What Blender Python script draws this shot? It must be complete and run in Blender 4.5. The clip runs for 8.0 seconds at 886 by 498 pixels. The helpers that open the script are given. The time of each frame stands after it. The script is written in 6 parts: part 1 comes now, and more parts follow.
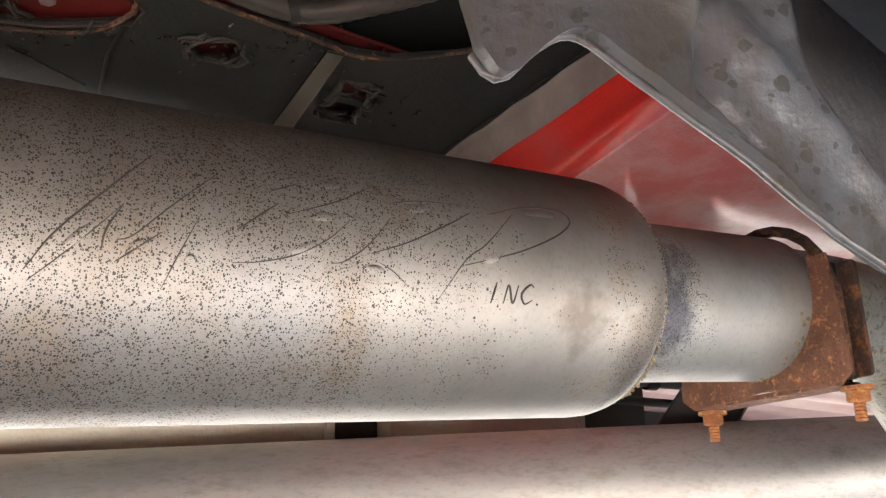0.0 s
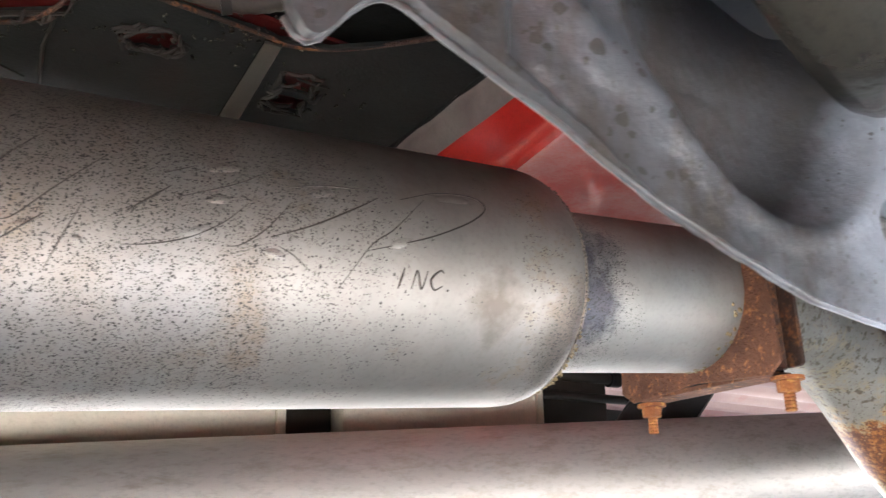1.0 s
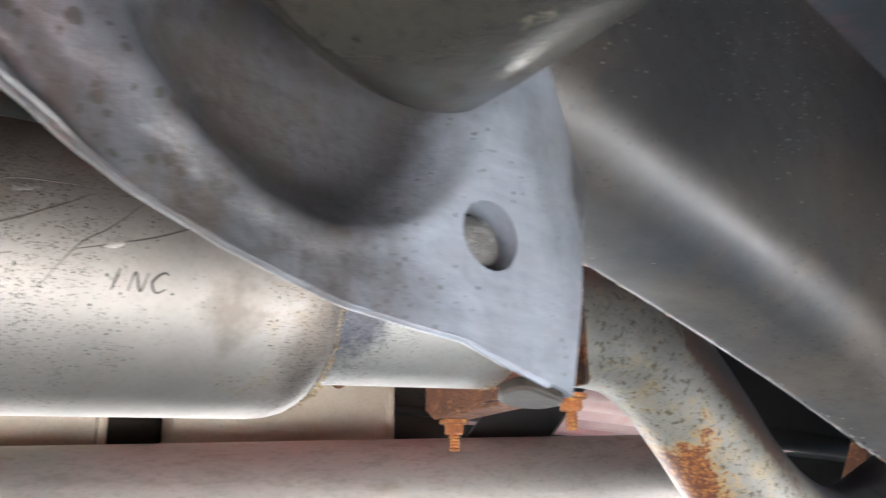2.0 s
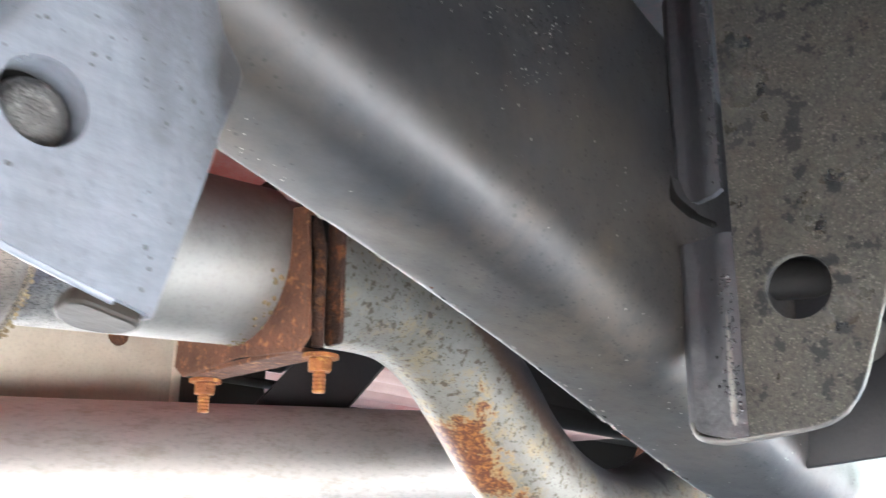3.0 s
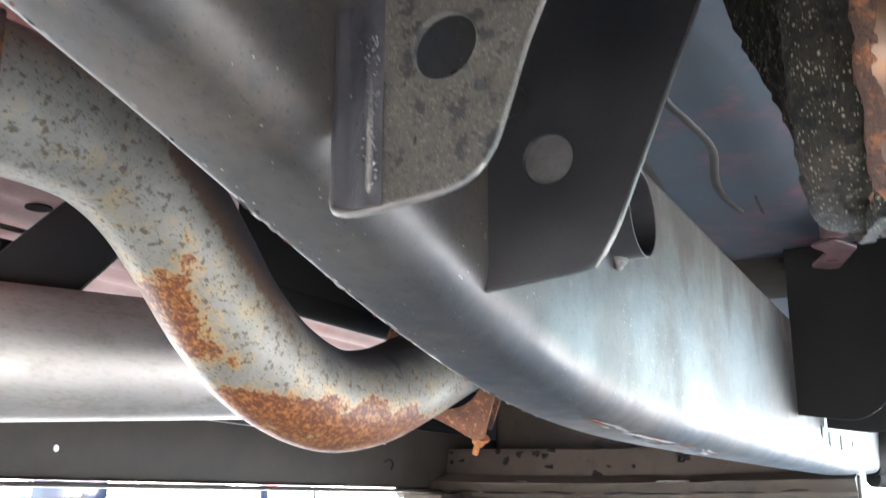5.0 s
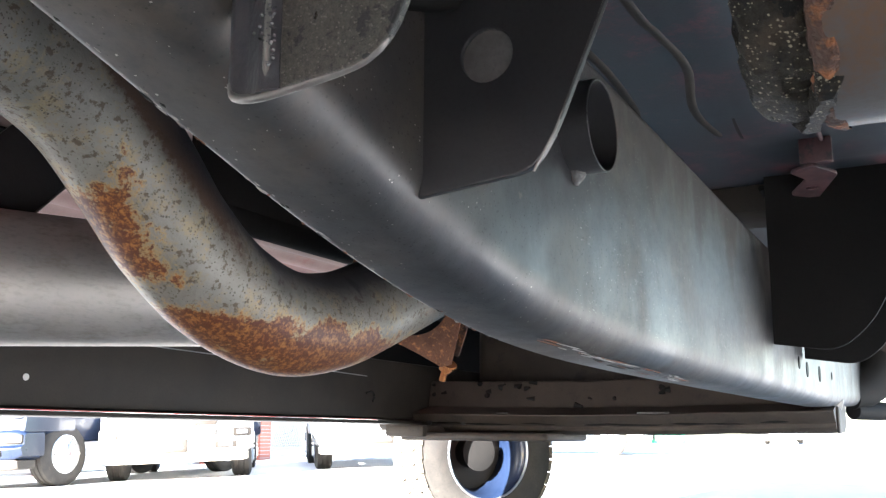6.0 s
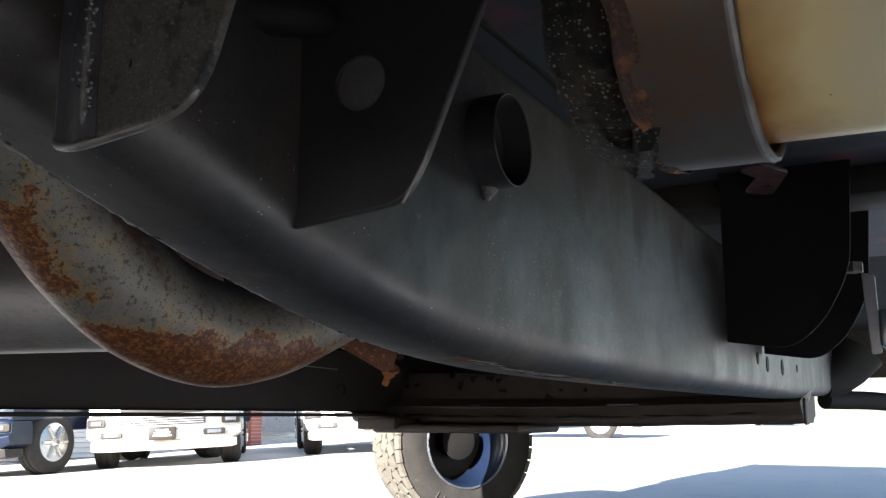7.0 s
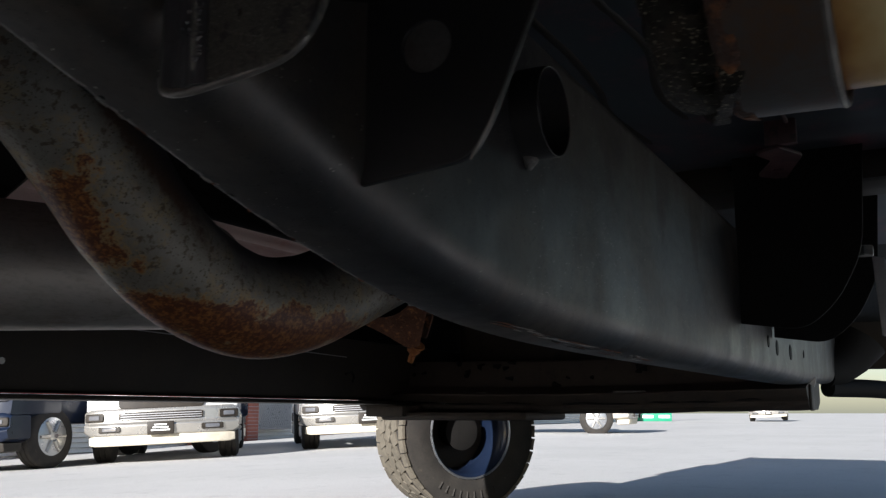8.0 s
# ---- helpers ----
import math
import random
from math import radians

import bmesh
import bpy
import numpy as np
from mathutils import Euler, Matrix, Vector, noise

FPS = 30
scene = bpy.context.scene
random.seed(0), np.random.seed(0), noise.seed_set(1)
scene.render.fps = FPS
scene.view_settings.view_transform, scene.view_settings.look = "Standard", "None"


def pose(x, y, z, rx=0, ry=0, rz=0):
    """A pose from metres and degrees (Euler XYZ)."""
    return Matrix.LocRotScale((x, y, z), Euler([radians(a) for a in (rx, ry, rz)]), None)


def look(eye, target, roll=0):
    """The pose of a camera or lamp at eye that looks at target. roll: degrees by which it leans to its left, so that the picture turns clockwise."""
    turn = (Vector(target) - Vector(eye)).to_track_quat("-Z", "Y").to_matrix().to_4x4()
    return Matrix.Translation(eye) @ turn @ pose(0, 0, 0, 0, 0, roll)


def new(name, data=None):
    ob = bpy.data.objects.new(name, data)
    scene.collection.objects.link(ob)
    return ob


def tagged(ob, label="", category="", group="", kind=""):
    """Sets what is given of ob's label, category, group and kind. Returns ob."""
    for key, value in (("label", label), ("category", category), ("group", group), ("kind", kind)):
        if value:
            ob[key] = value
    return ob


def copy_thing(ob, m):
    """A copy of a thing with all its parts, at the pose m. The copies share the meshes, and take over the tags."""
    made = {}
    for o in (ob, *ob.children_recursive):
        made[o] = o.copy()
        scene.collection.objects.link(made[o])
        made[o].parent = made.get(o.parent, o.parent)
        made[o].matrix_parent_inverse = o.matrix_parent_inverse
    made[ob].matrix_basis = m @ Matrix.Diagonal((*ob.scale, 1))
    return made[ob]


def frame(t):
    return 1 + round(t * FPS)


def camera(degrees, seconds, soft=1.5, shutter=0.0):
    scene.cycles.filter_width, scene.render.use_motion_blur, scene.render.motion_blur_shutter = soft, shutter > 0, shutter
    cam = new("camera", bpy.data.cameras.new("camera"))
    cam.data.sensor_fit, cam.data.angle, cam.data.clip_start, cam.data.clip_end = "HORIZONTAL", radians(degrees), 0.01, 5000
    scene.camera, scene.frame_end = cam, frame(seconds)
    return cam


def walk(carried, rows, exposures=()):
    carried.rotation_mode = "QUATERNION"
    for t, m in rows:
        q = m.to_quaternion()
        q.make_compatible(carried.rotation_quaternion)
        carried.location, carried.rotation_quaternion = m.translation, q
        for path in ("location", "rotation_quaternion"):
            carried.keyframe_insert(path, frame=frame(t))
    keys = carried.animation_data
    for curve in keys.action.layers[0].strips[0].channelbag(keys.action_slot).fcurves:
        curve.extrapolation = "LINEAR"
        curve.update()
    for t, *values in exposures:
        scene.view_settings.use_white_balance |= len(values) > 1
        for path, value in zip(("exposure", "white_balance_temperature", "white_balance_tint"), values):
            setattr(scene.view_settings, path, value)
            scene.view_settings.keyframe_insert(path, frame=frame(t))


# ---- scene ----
cam = camera(50.0, 8.0, 1.3, 0.35)
METRES, EYE, TILT, LEAN, TURN = 0.65, 0.57, 17.5, 1.25, -36.3
ROWS = [
    (0.0, 0.0, 0.0, 0.0, -0.0, 0.0, -0.0),
    (0.2, 0.0012, 0.0001, -0.0037, -0.01, 0.0, 0.0),
    (0.3, 0.0035, 0.0003, -0.0105, -0.03, 0.01, 0.01),
    (0.5, 0.0142, 0.0011, -0.0197, -0.1, 0.03, 0.03),
    (0.7, 0.0395, 0.0012, -0.0178, -0.21, -0.05, 0.17),
    (1.0, 0.0807, 0.0054, -0.0173, -0.5, 0.2, -0.02),
    (1.5, 0.172, 0.006, -0.0161, -1.94, 0.8, -0.73),
    (1.8, 0.232, 0.0204, -0.0217, -3.14, 1.06, -1.47),
    (2.0, 0.2781, 0.0337, -0.024, -4.37, 1.25, -1.85),
    (2.2, 0.3029, 0.0384, -0.0214, -6.39, 0.98, -2.41),
    (3.3, 0.4491, 0.1392, -0.0701, -14.91, 1.34, -6.45),
    (3.5, 0.4584, 0.1337, -0.094, -16.46, 2.13, -6.4),
    (4.0, 0.5097, 0.1512, -0.1231, -19.86, 2.14, -7.7),
    (4.2, 0.5264, 0.1543, -0.1361, -21.11, 2.08, -8.21),
    (4.5, 0.5563, 0.1497, -0.1565, -22.79, 1.46, -8.56),
    (5.0, 0.6024, 0.1517, -0.1843, -23.86, -0.76, -8.74),
    (5.2, 0.6268, 0.1682, -0.2033, -24.11, -1.83, -8.82),
    (6.3, 0.6976, 0.1662, -0.2056, -24.30, -4.79, -8.79),
    (6.5, 0.713, 0.166, -0.1894, -24.48, -4.99, -8.66),
    (6.7, 0.7440, 0.1659, -0.1622, -24.61, -5.32, -8.67),
    (6.8, 0.7606, 0.1634, -0.1526, -24.65, -5.27, -8.71),
    (7.0, 0.784, 0.1477, -0.1492, -24.69, -5.34, -8.64),
    (7.5, 0.7854, 0.1249, -0.1656, -24.9, -5.51, -8.6),
    (8.0, 0.7128, 0.1364, -0.1941, -25.0, -5.5, -8.7),
]
EXPOSURES = [(0.0, 5.75, 6500, 12), (1.0, 5.75, 6050, 11), (2.2, 5.8, 5950, 9), (3.3, 6.05, 5850, 9), (4.7, 6.0, 5850, 9), (5.2, 5.53, 5850, 9), (6.3, 4.27, 5950, 11), (6.7, 3.5, 5950, 11), (7.3, 2.15, 5950, 11), (8.0, 1.3, 6000, 11)]
walk(cam, [(t, pose(0, 0, EYE, TILT, LEAN, TURN) @ pose(METRES * x, METRES * y, METRES * z, 90 + pitch, roll, yaw)) for t, x, y, z, yaw, pitch, roll in ROWS], EXPOSURES)

# ---- light: a low sun from behind the truck, clear sky ----
SUN_ELEV, SUN_FROM = 20.0, 178.0       # degrees: height, and compass angle from +x of the side it stands on
world = bpy.data.worlds.new("sky")
scene.world = world
world.use_nodes = True
wn = world.node_tree
sky = wn.nodes.new("ShaderNodeTexSky")
sky.sky_type, sky.sun_disc = "NISHITA", False
sky.sun_elevation = radians(SUN_ELEV)
sky.sun_rotation = radians(90 - SUN_FROM)
wn.links.new(sky.outputs[0], wn.nodes["Background"].inputs[0])
wn.nodes["Background"].inputs[1].default_value = 0.05
sun = new("sun", bpy.data.lights.new("sun", "SUN"))
sun.data.energy, sun.data.angle, sun.data.color = 5.0, radians(0.5), (1.0, 0.94, 0.86)
sun_way = Vector((math.cos(radians(SUN_FROM)) * math.cos(radians(SUN_ELEV)), math.sin(radians(SUN_FROM)) * math.cos(radians(SUN_ELEV)), math.sin(radians(SUN_ELEV))))
sun.matrix_world = look(sun_way * 30, (0, 0, 0))


# ---- materials ----
def ramp(nt, value, stops):
    n = nt.nodes.new("ShaderNodeValToRGB")
    nt.links.new(value, n.inputs[0])
    while len(n.color_ramp.elements) < len(stops):
        n.color_ramp.elements.new(0.5)
    for e, (p, c) in zip(n.color_ramp.elements, stops):
        e.position = p
        e.color = (*c, 1) if isinstance(c, tuple) else (c, c, c, 1)
    return n.outputs[0]


def noise_out(nt, co, scale, detail=5, rough=0.6, distort=0.0):
    n = nt.nodes.new("ShaderNodeTexNoise")
    n.inputs["Scale"].default_value, n.inputs["Detail"].default_value = scale, detail
    n.inputs["Roughness"].default_value, n.inputs["Distortion"].default_value = rough, distort
    nt.links.new(co, n.inputs["Vector"])
    return n.outputs["Fac"]


def mixed(nt, fac, a, b):
    n = nt.nodes.new("ShaderNodeMix")
    n.data_type = "RGBA"
    for sock, v in ((n.inputs[0], fac), (n.inputs[6], a), (n.inputs[7], b)):
        if isinstance(v, bpy.types.NodeSocket):
            nt.links.new(v, sock)
        else:
            sock.default_value = (*v, 1) if isinstance(v, tuple) else v
    return n.outputs[2]


def arith(nt, op, a, b=0.0):
    n = nt.nodes.new("ShaderNodeMath")
    n.operation, n.use_clamp = op, False
    for sock, v in zip(n.inputs, (a, b)):
        if isinstance(v, bpy.types.NodeSocket):
            nt.links.new(v, sock)
        else:
            sock.default_value = v
    return n.outputs[0]


def specks(nt, co, scale, size, mask=None, lo=0.4, hi=0.6):
    """1 inside small round specks; they come thick where the mask noise is high."""
    v = nt.nodes.new("ShaderNodeTexVoronoi")
    v.inputs["Scale"].default_value = scale
    warp = nt.nodes.new("ShaderNodeTexNoise")
    warp.inputs["Scale"].default_value, warp.inputs["Detail"].default_value = scale * 1.6, 2.0
    nt.links.new(co, warp.inputs["Vector"])
    off = nt.nodes.new("ShaderNodeVectorMath")
    off.operation = "MULTIPLY_ADD"
    nt.links.new(warp.outputs["Color"], off.inputs[0])
    off.inputs[1].default_value = (0.5 / scale,) * 3
    nt.links.new(co, off.inputs[2])
    nt.links.new(off.outputs[0], v.inputs["Vector"])
    sep = nt.nodes.new("ShaderNodeSeparateColor")
    nt.links.new(v.outputs["Color"], sep.inputs[0])
    radius = arith(nt, "MULTIPLY", arith(nt, "ADD", arith(nt, "MULTIPLY", arith(nt, "POWER", sep.outputs[0], 2.0), 0.72), 0.28), size)
    hit = arith(nt, "LESS_THAN", v.outputs["Distance"], radius)
    if mask is not None:
        hit = arith(nt, "MULTIPLY", hit, arith(nt, "LESS_THAN", sep.outputs[1], ramp(nt, mask, [(lo, 0.0), (hi, 1.0)])))
    return hit


def surface(name, base, second, rough=0.5, metal=0.0, scale=12.0, fine=180.0, bump=0.15, third=None, third_at=(0.55, 0.65), third_scale=30.0, rough_var=0.12, coat=0.0, stretch=(1, 1, 1), bump_dist=0.002, spec=0.5, lumps=0.0, lump_scale=40.0):
    m = bpy.data.materials.new(name)
    m.use_nodes = True
    nt = m.node_tree
    p = nt.nodes["Principled BSDF"]
    tc = nt.nodes.new("ShaderNodeTexCoord")
    mp = nt.nodes.new("ShaderNodeMapping")
    mp.inputs["Scale"].default_value = stretch
    nt.links.new(tc.outputs["Object"], mp.inputs[0])
    co = mp.outputs[0]
    big, small = noise_out(nt, co, scale, 6), noise_out(nt, co, fine, 3)
    col = mixed(nt, ramp(nt, big, [(0.35, 0.0), (0.65, 1.0)]), base, second)
    dark = tuple(c * 0.6 for c in base)
    col = mixed(nt, ramp(nt, small, [(0.5, 0.0), (0.75, 0.5)]), col, dark)
    if third:
        patch = arith(nt, "ADD", arith(nt, "MULTIPLY", noise_out(nt, co, third_scale, 6, 0.7), 0.85), arith(nt, "MULTIPLY", small, 0.15))
        col = mixed(nt, ramp(nt, patch, [(third_at[0], 0.0), (third_at[1], 1.0)]), col, third)
    nt.links.new(col, p.inputs["Base Color"])
    r = nt.nodes.new("ShaderNodeMapRange")
    r.inputs["To Min"].default_value, r.inputs["To Max"].default_value = rough - rough_var, rough + rough_var
    nt.links.new(big, r.inputs[0])
    nt.links.new(r.outputs[0], p.inputs["Roughness"])
    p.inputs["Metallic"].default_value = metal
    p.inputs["Coat Weight"].default_value = coat
    p.inputs["Coat Roughness"].default_value = 0.08
    b = nt.nodes.new("ShaderNodeBump")
    b.inputs["Strength"].default_value, b.inputs["Distance"].default_value = bump, bump_dist
    nt.links.new(small, b.inputs["Height"])
    if lumps:
        b2 = nt.nodes.new("ShaderNodeBump")
        b2.inputs["Strength"].default_value, b2.inputs["Distance"].default_value = 1.0, lumps
        nt.links.new(noise_out(nt, co, lump_scale, 2, 0.45), b2.inputs["Height"])
        nt.links.new(b2.outputs[0], b.inputs["Normal"])
    nt.links.new(b.outputs[0], p.inputs["Normal"])
    p.inputs["Specular IOR Level"].default_value = spec
    return m


def muffler_steel(name, tint, speck, start, reach, metal=0.82, stain_colour=(0.20, 0.15, 0.10), stain_most=0.45):
    """Dull aluminised steel with heat tints, a top painted brown for the dark it mirrors, and fine black spatter that
    thins out along x from start over reach.
    """
    m = surface(name, tint, tuple(c * 0.76 for c in tint), 0.56, metal, 7.0, 260.0, 0.05, (0.34, 0.25, 0.16), (0.56, 0.72), 9.0, 0.06, lumps=0.0006, lump_scale=22.0)
    nt = m.node_tree
    p = nt.nodes["Principled BSDF"]
    co = nt.nodes["Mapping"].outputs[0]
    old = p.inputs["Base Color"].links[0].from_socket
    sep = nt.nodes.new("ShaderNodeSeparateXYZ")
    nt.links.new(co, sep.inputs[0])
    fade = arith(nt, "MULTIPLY", arith(nt, "SUBTRACT", start, sep.outputs[0]), 1.0 / reach)
    fade = arith(nt, "MINIMUM", arith(nt, "MAXIMUM", fade, -1.0), 0.6)
    where = arith(nt, "ADD", noise_out(nt, co, 9.0, 5, 0.7), arith(nt, "MULTIPLY", fade, 0.20))
    where = arith(nt, "SUBTRACT", where, arith(nt, "MULTIPLY", arith(nt, "ABSOLUTE", arith(nt, "SUBTRACT", sep.outputs[2], 0.735)), 1.0))
    s1 = specks(nt, co, 600.0, 0.46 * speck, where, 0.36, 0.70)
    s2 = specks(nt, co, 330.0, 0.32 * speck, arith(nt, "SUBTRACT", where, arith(nt, "MULTIPLY", arith(nt, "ABSOLUTE", arith(nt, "SUBTRACT", sep.outputs[2], 0.700)), 1.2)), 0.34, 0.95)
    s3 = specks(nt, co, 900.0, 0.55 * speck, where, 0.34, 0.62)
    s = arith(nt, "MAXIMUM", arith(nt, "MAXIMUM", s1, s2), s3)
    # a sooty, finely spattered patch low on the outlet end
    ends = [arith(nt, "SUBTRACT", 1.0, arith(nt, "ADD", arith(nt, "ABSOLUTE", arith(nt, "MULTIPLY", arith(nt, "SUBTRACT", sep.outputs[0], px), 1.0 / rx)), arith(nt, "ABSOLUTE", arith(nt, "MULTIPLY", arith(nt, "SUBTRACT", sep.outputs[2], pz), 1.0 / rz)))) for px, pz, rx, rz in ((0.515, 0.700, 0.040, 0.060), (0.448, 0.716, 0.034, 0.036))]
    low_end = arith(nt, "ADD", ends[0], arith(nt, "MULTIPLY", arith(nt, "SUBTRACT", noise_out(nt, co, 30.0, 4, 0.6), 0.5), 1.2))
    smudge = arith(nt, "ADD", ends[1], arith(nt, "MULTIPLY", arith(nt, "SUBTRACT", noise_out(nt, co, 40.0, 5, 0.7), 0.5), 1.6))
    s = arith(nt, "MAXIMUM", s, specks(nt, co, 900.0, 0.60, low_end, 0.0, 0.8))
    stain = ramp(nt, where, [(0.50, 0.0), (0.66, stain_most)])
    heat = noise_out(nt, co, 3.2, 3, 0.5)
    old = mixed(nt, ramp(nt, heat, [(0.46, 0.0), (0.66, 0.55)]), old, tuple(c * f for c, f in zip(tint, (0.80, 0.92, 1.14))))
    # upper part darkened by height, standing in for the dim underbody it mirrors
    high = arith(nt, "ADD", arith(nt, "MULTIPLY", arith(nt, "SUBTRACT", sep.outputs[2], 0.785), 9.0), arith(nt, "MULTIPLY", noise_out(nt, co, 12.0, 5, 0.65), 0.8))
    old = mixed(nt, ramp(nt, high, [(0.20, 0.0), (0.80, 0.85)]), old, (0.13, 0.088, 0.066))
    old = mixed(nt, ramp(nt, arith(nt, "MAXIMUM", smudge, low_end), [(0.05, 0.0), (0.7, 0.75)]), old, (0.15, 0.125, 0.10))
    col = mixed(nt, stain, old, stain_colour)
    nt.links.new(mixed(nt, s, col, (0.022, 0.017, 0.013)), p.inputs["Base Color"])
    nt.links.new(arith(nt, "MULTIPLY", arith(nt, "SUBTRACT", 1.0, s), metal), p.inputs["Metallic"])
    return m


def rail_paint():
    """Satin black paint with upright dust smears, brown patches, scuffs and pale flecks."""
    m = surface("frame_paint", (0.013, 0.0142, 0.0165), (0.022, 0.021, 0.020), 0.40, 0.0, 7.0, 260.0, 0.07, (0.13, 0.105, 0.075), (0.64, 0.74), 40.0, 0.1, lumps=0.0020, lump_scale=22.0)
    nt = m.node_tree
    p = nt.nodes["Principled BSDF"]
    tc = nt.nodes["Texture Coordinate"]
    co = nt.nodes["Mapping"].outputs[0]
    old = p.inputs["Base Color"].links[0].from_socket
    up = nt.nodes.new("ShaderNodeMapping")
    up.inputs["Scale"].default_value = (1.0, 1.0, 0.45)
    nt.links.new(tc.outputs["Object"], up.inputs[0])
    smear = noise_out(nt, up.outputs[0], 11.0, 4, 0.5)
    blot = noise_out(nt, co, 5.0, 5, 0.65)
    dusty = mixed(nt, ramp(nt, smear, [(0.45, 0.0), (0.68, 0.36)]), old, (0.032, 0.034, 0.038))
    brown = mixed(nt, ramp(nt, blot, [(0.48, 0.0), (0.62, 0.6)]), dusty, (0.060, 0.045, 0.027))
    fleck = arith(nt, "MAXIMUM", specks(nt, co, 95.0, 0.085, noise_out(nt, co, 17.0, 3), 0.50, 1.30), specks(nt, co, 320.0, 0.24, noise_out(nt, co, 11.0, 4), 0.48, 1.20))
    mottle = noise_out(nt, co, 15.0, 7, 0.72)
    brown = mixed(nt, ramp(nt, mottle, [(0.50, 0.0), (0.62, 0.6)]), brown, (0.030, 0.029, 0.027))
    brown = mixed(nt, ramp(nt, noise_out(nt, co, 9.0, 7, 0.75), [(0.53, 0.0), (0.62, 0.7)]), brown, (0.009, 0.009, 0.010))
    grain = noise_out(nt, co, 95.0, 5, 0.75)
    brown = mixed(nt, ramp(nt, grain, [(0.50, 0.0), (0.66, 0.5)]), brown, (0.012, 0.012, 0.012))
    dots = arith(nt, "MAXIMUM", specks(nt, co, 260.0, 0.30, noise_out(nt, co, 7.0, 4), 0.44, 0.90), specks(nt, co, 420.0, 0.4, noise_out(nt, co, 9.0, 4), 0.42, 0.90))
    brown = mixed(nt, arith(nt, "MULTIPLY", dots, 0.55), brown, (0.006, 0.006, 0.006))
    sep = nt.nodes.new("ShaderNodeSeparateXYZ")
    nt.links.new(co, sep.inputs[0])
    # browner and rougher high on the rail, from x 1.25 onwards
    dull_upper = arith(nt, "ADD", arith(nt, "MULTIPLY", arith(nt, "SUBTRACT", sep.outputs[2], 0.715), 9.0), arith(nt, "MULTIPLY", arith(nt, "SUBTRACT", smear, 0.5), 3.0))
    dull_upper = arith(nt, "MINIMUM", dull_upper, arith(nt, "MULTIPLY", arith(nt, "SUBTRACT", sep.outputs[0], 1.25), 3.0))
    dull_upper = ramp(nt, dull_upper, [(0.0, 0.0), (0.6, 1.0)])
    brown = mixed(nt, arith(nt, "MULTIPLY", dull_upper, 0.8), brown, (0.032, 0.027, 0.019))
    nt.links.new(mixed(nt, fleck, brown, (0.30, 0.285, 0.26)), p.inputs["Base Color"])
    p.inputs["Coat Weight"].default_value = 0.0
    r = arith(nt, "ADD", arith(nt, "MULTIPLY", smear, 0.30), arith(nt, "MULTIPLY", blot, 0.46))
    nt.links.new(arith(nt, "ADD", arith(nt, "ADD", r, arith(nt, "MULTIPLY", arith(nt, "ADD", mottle, grain), 0.12)), arith(nt, "ADD", arith(nt, "MULTIPLY", dots, 0.15), arith(nt, "MULTIPLY", dull_upper, 0.35))), p.inputs["Roughness"])
    p.inputs["Specular IOR Level"].default_value = 0.85
    return m


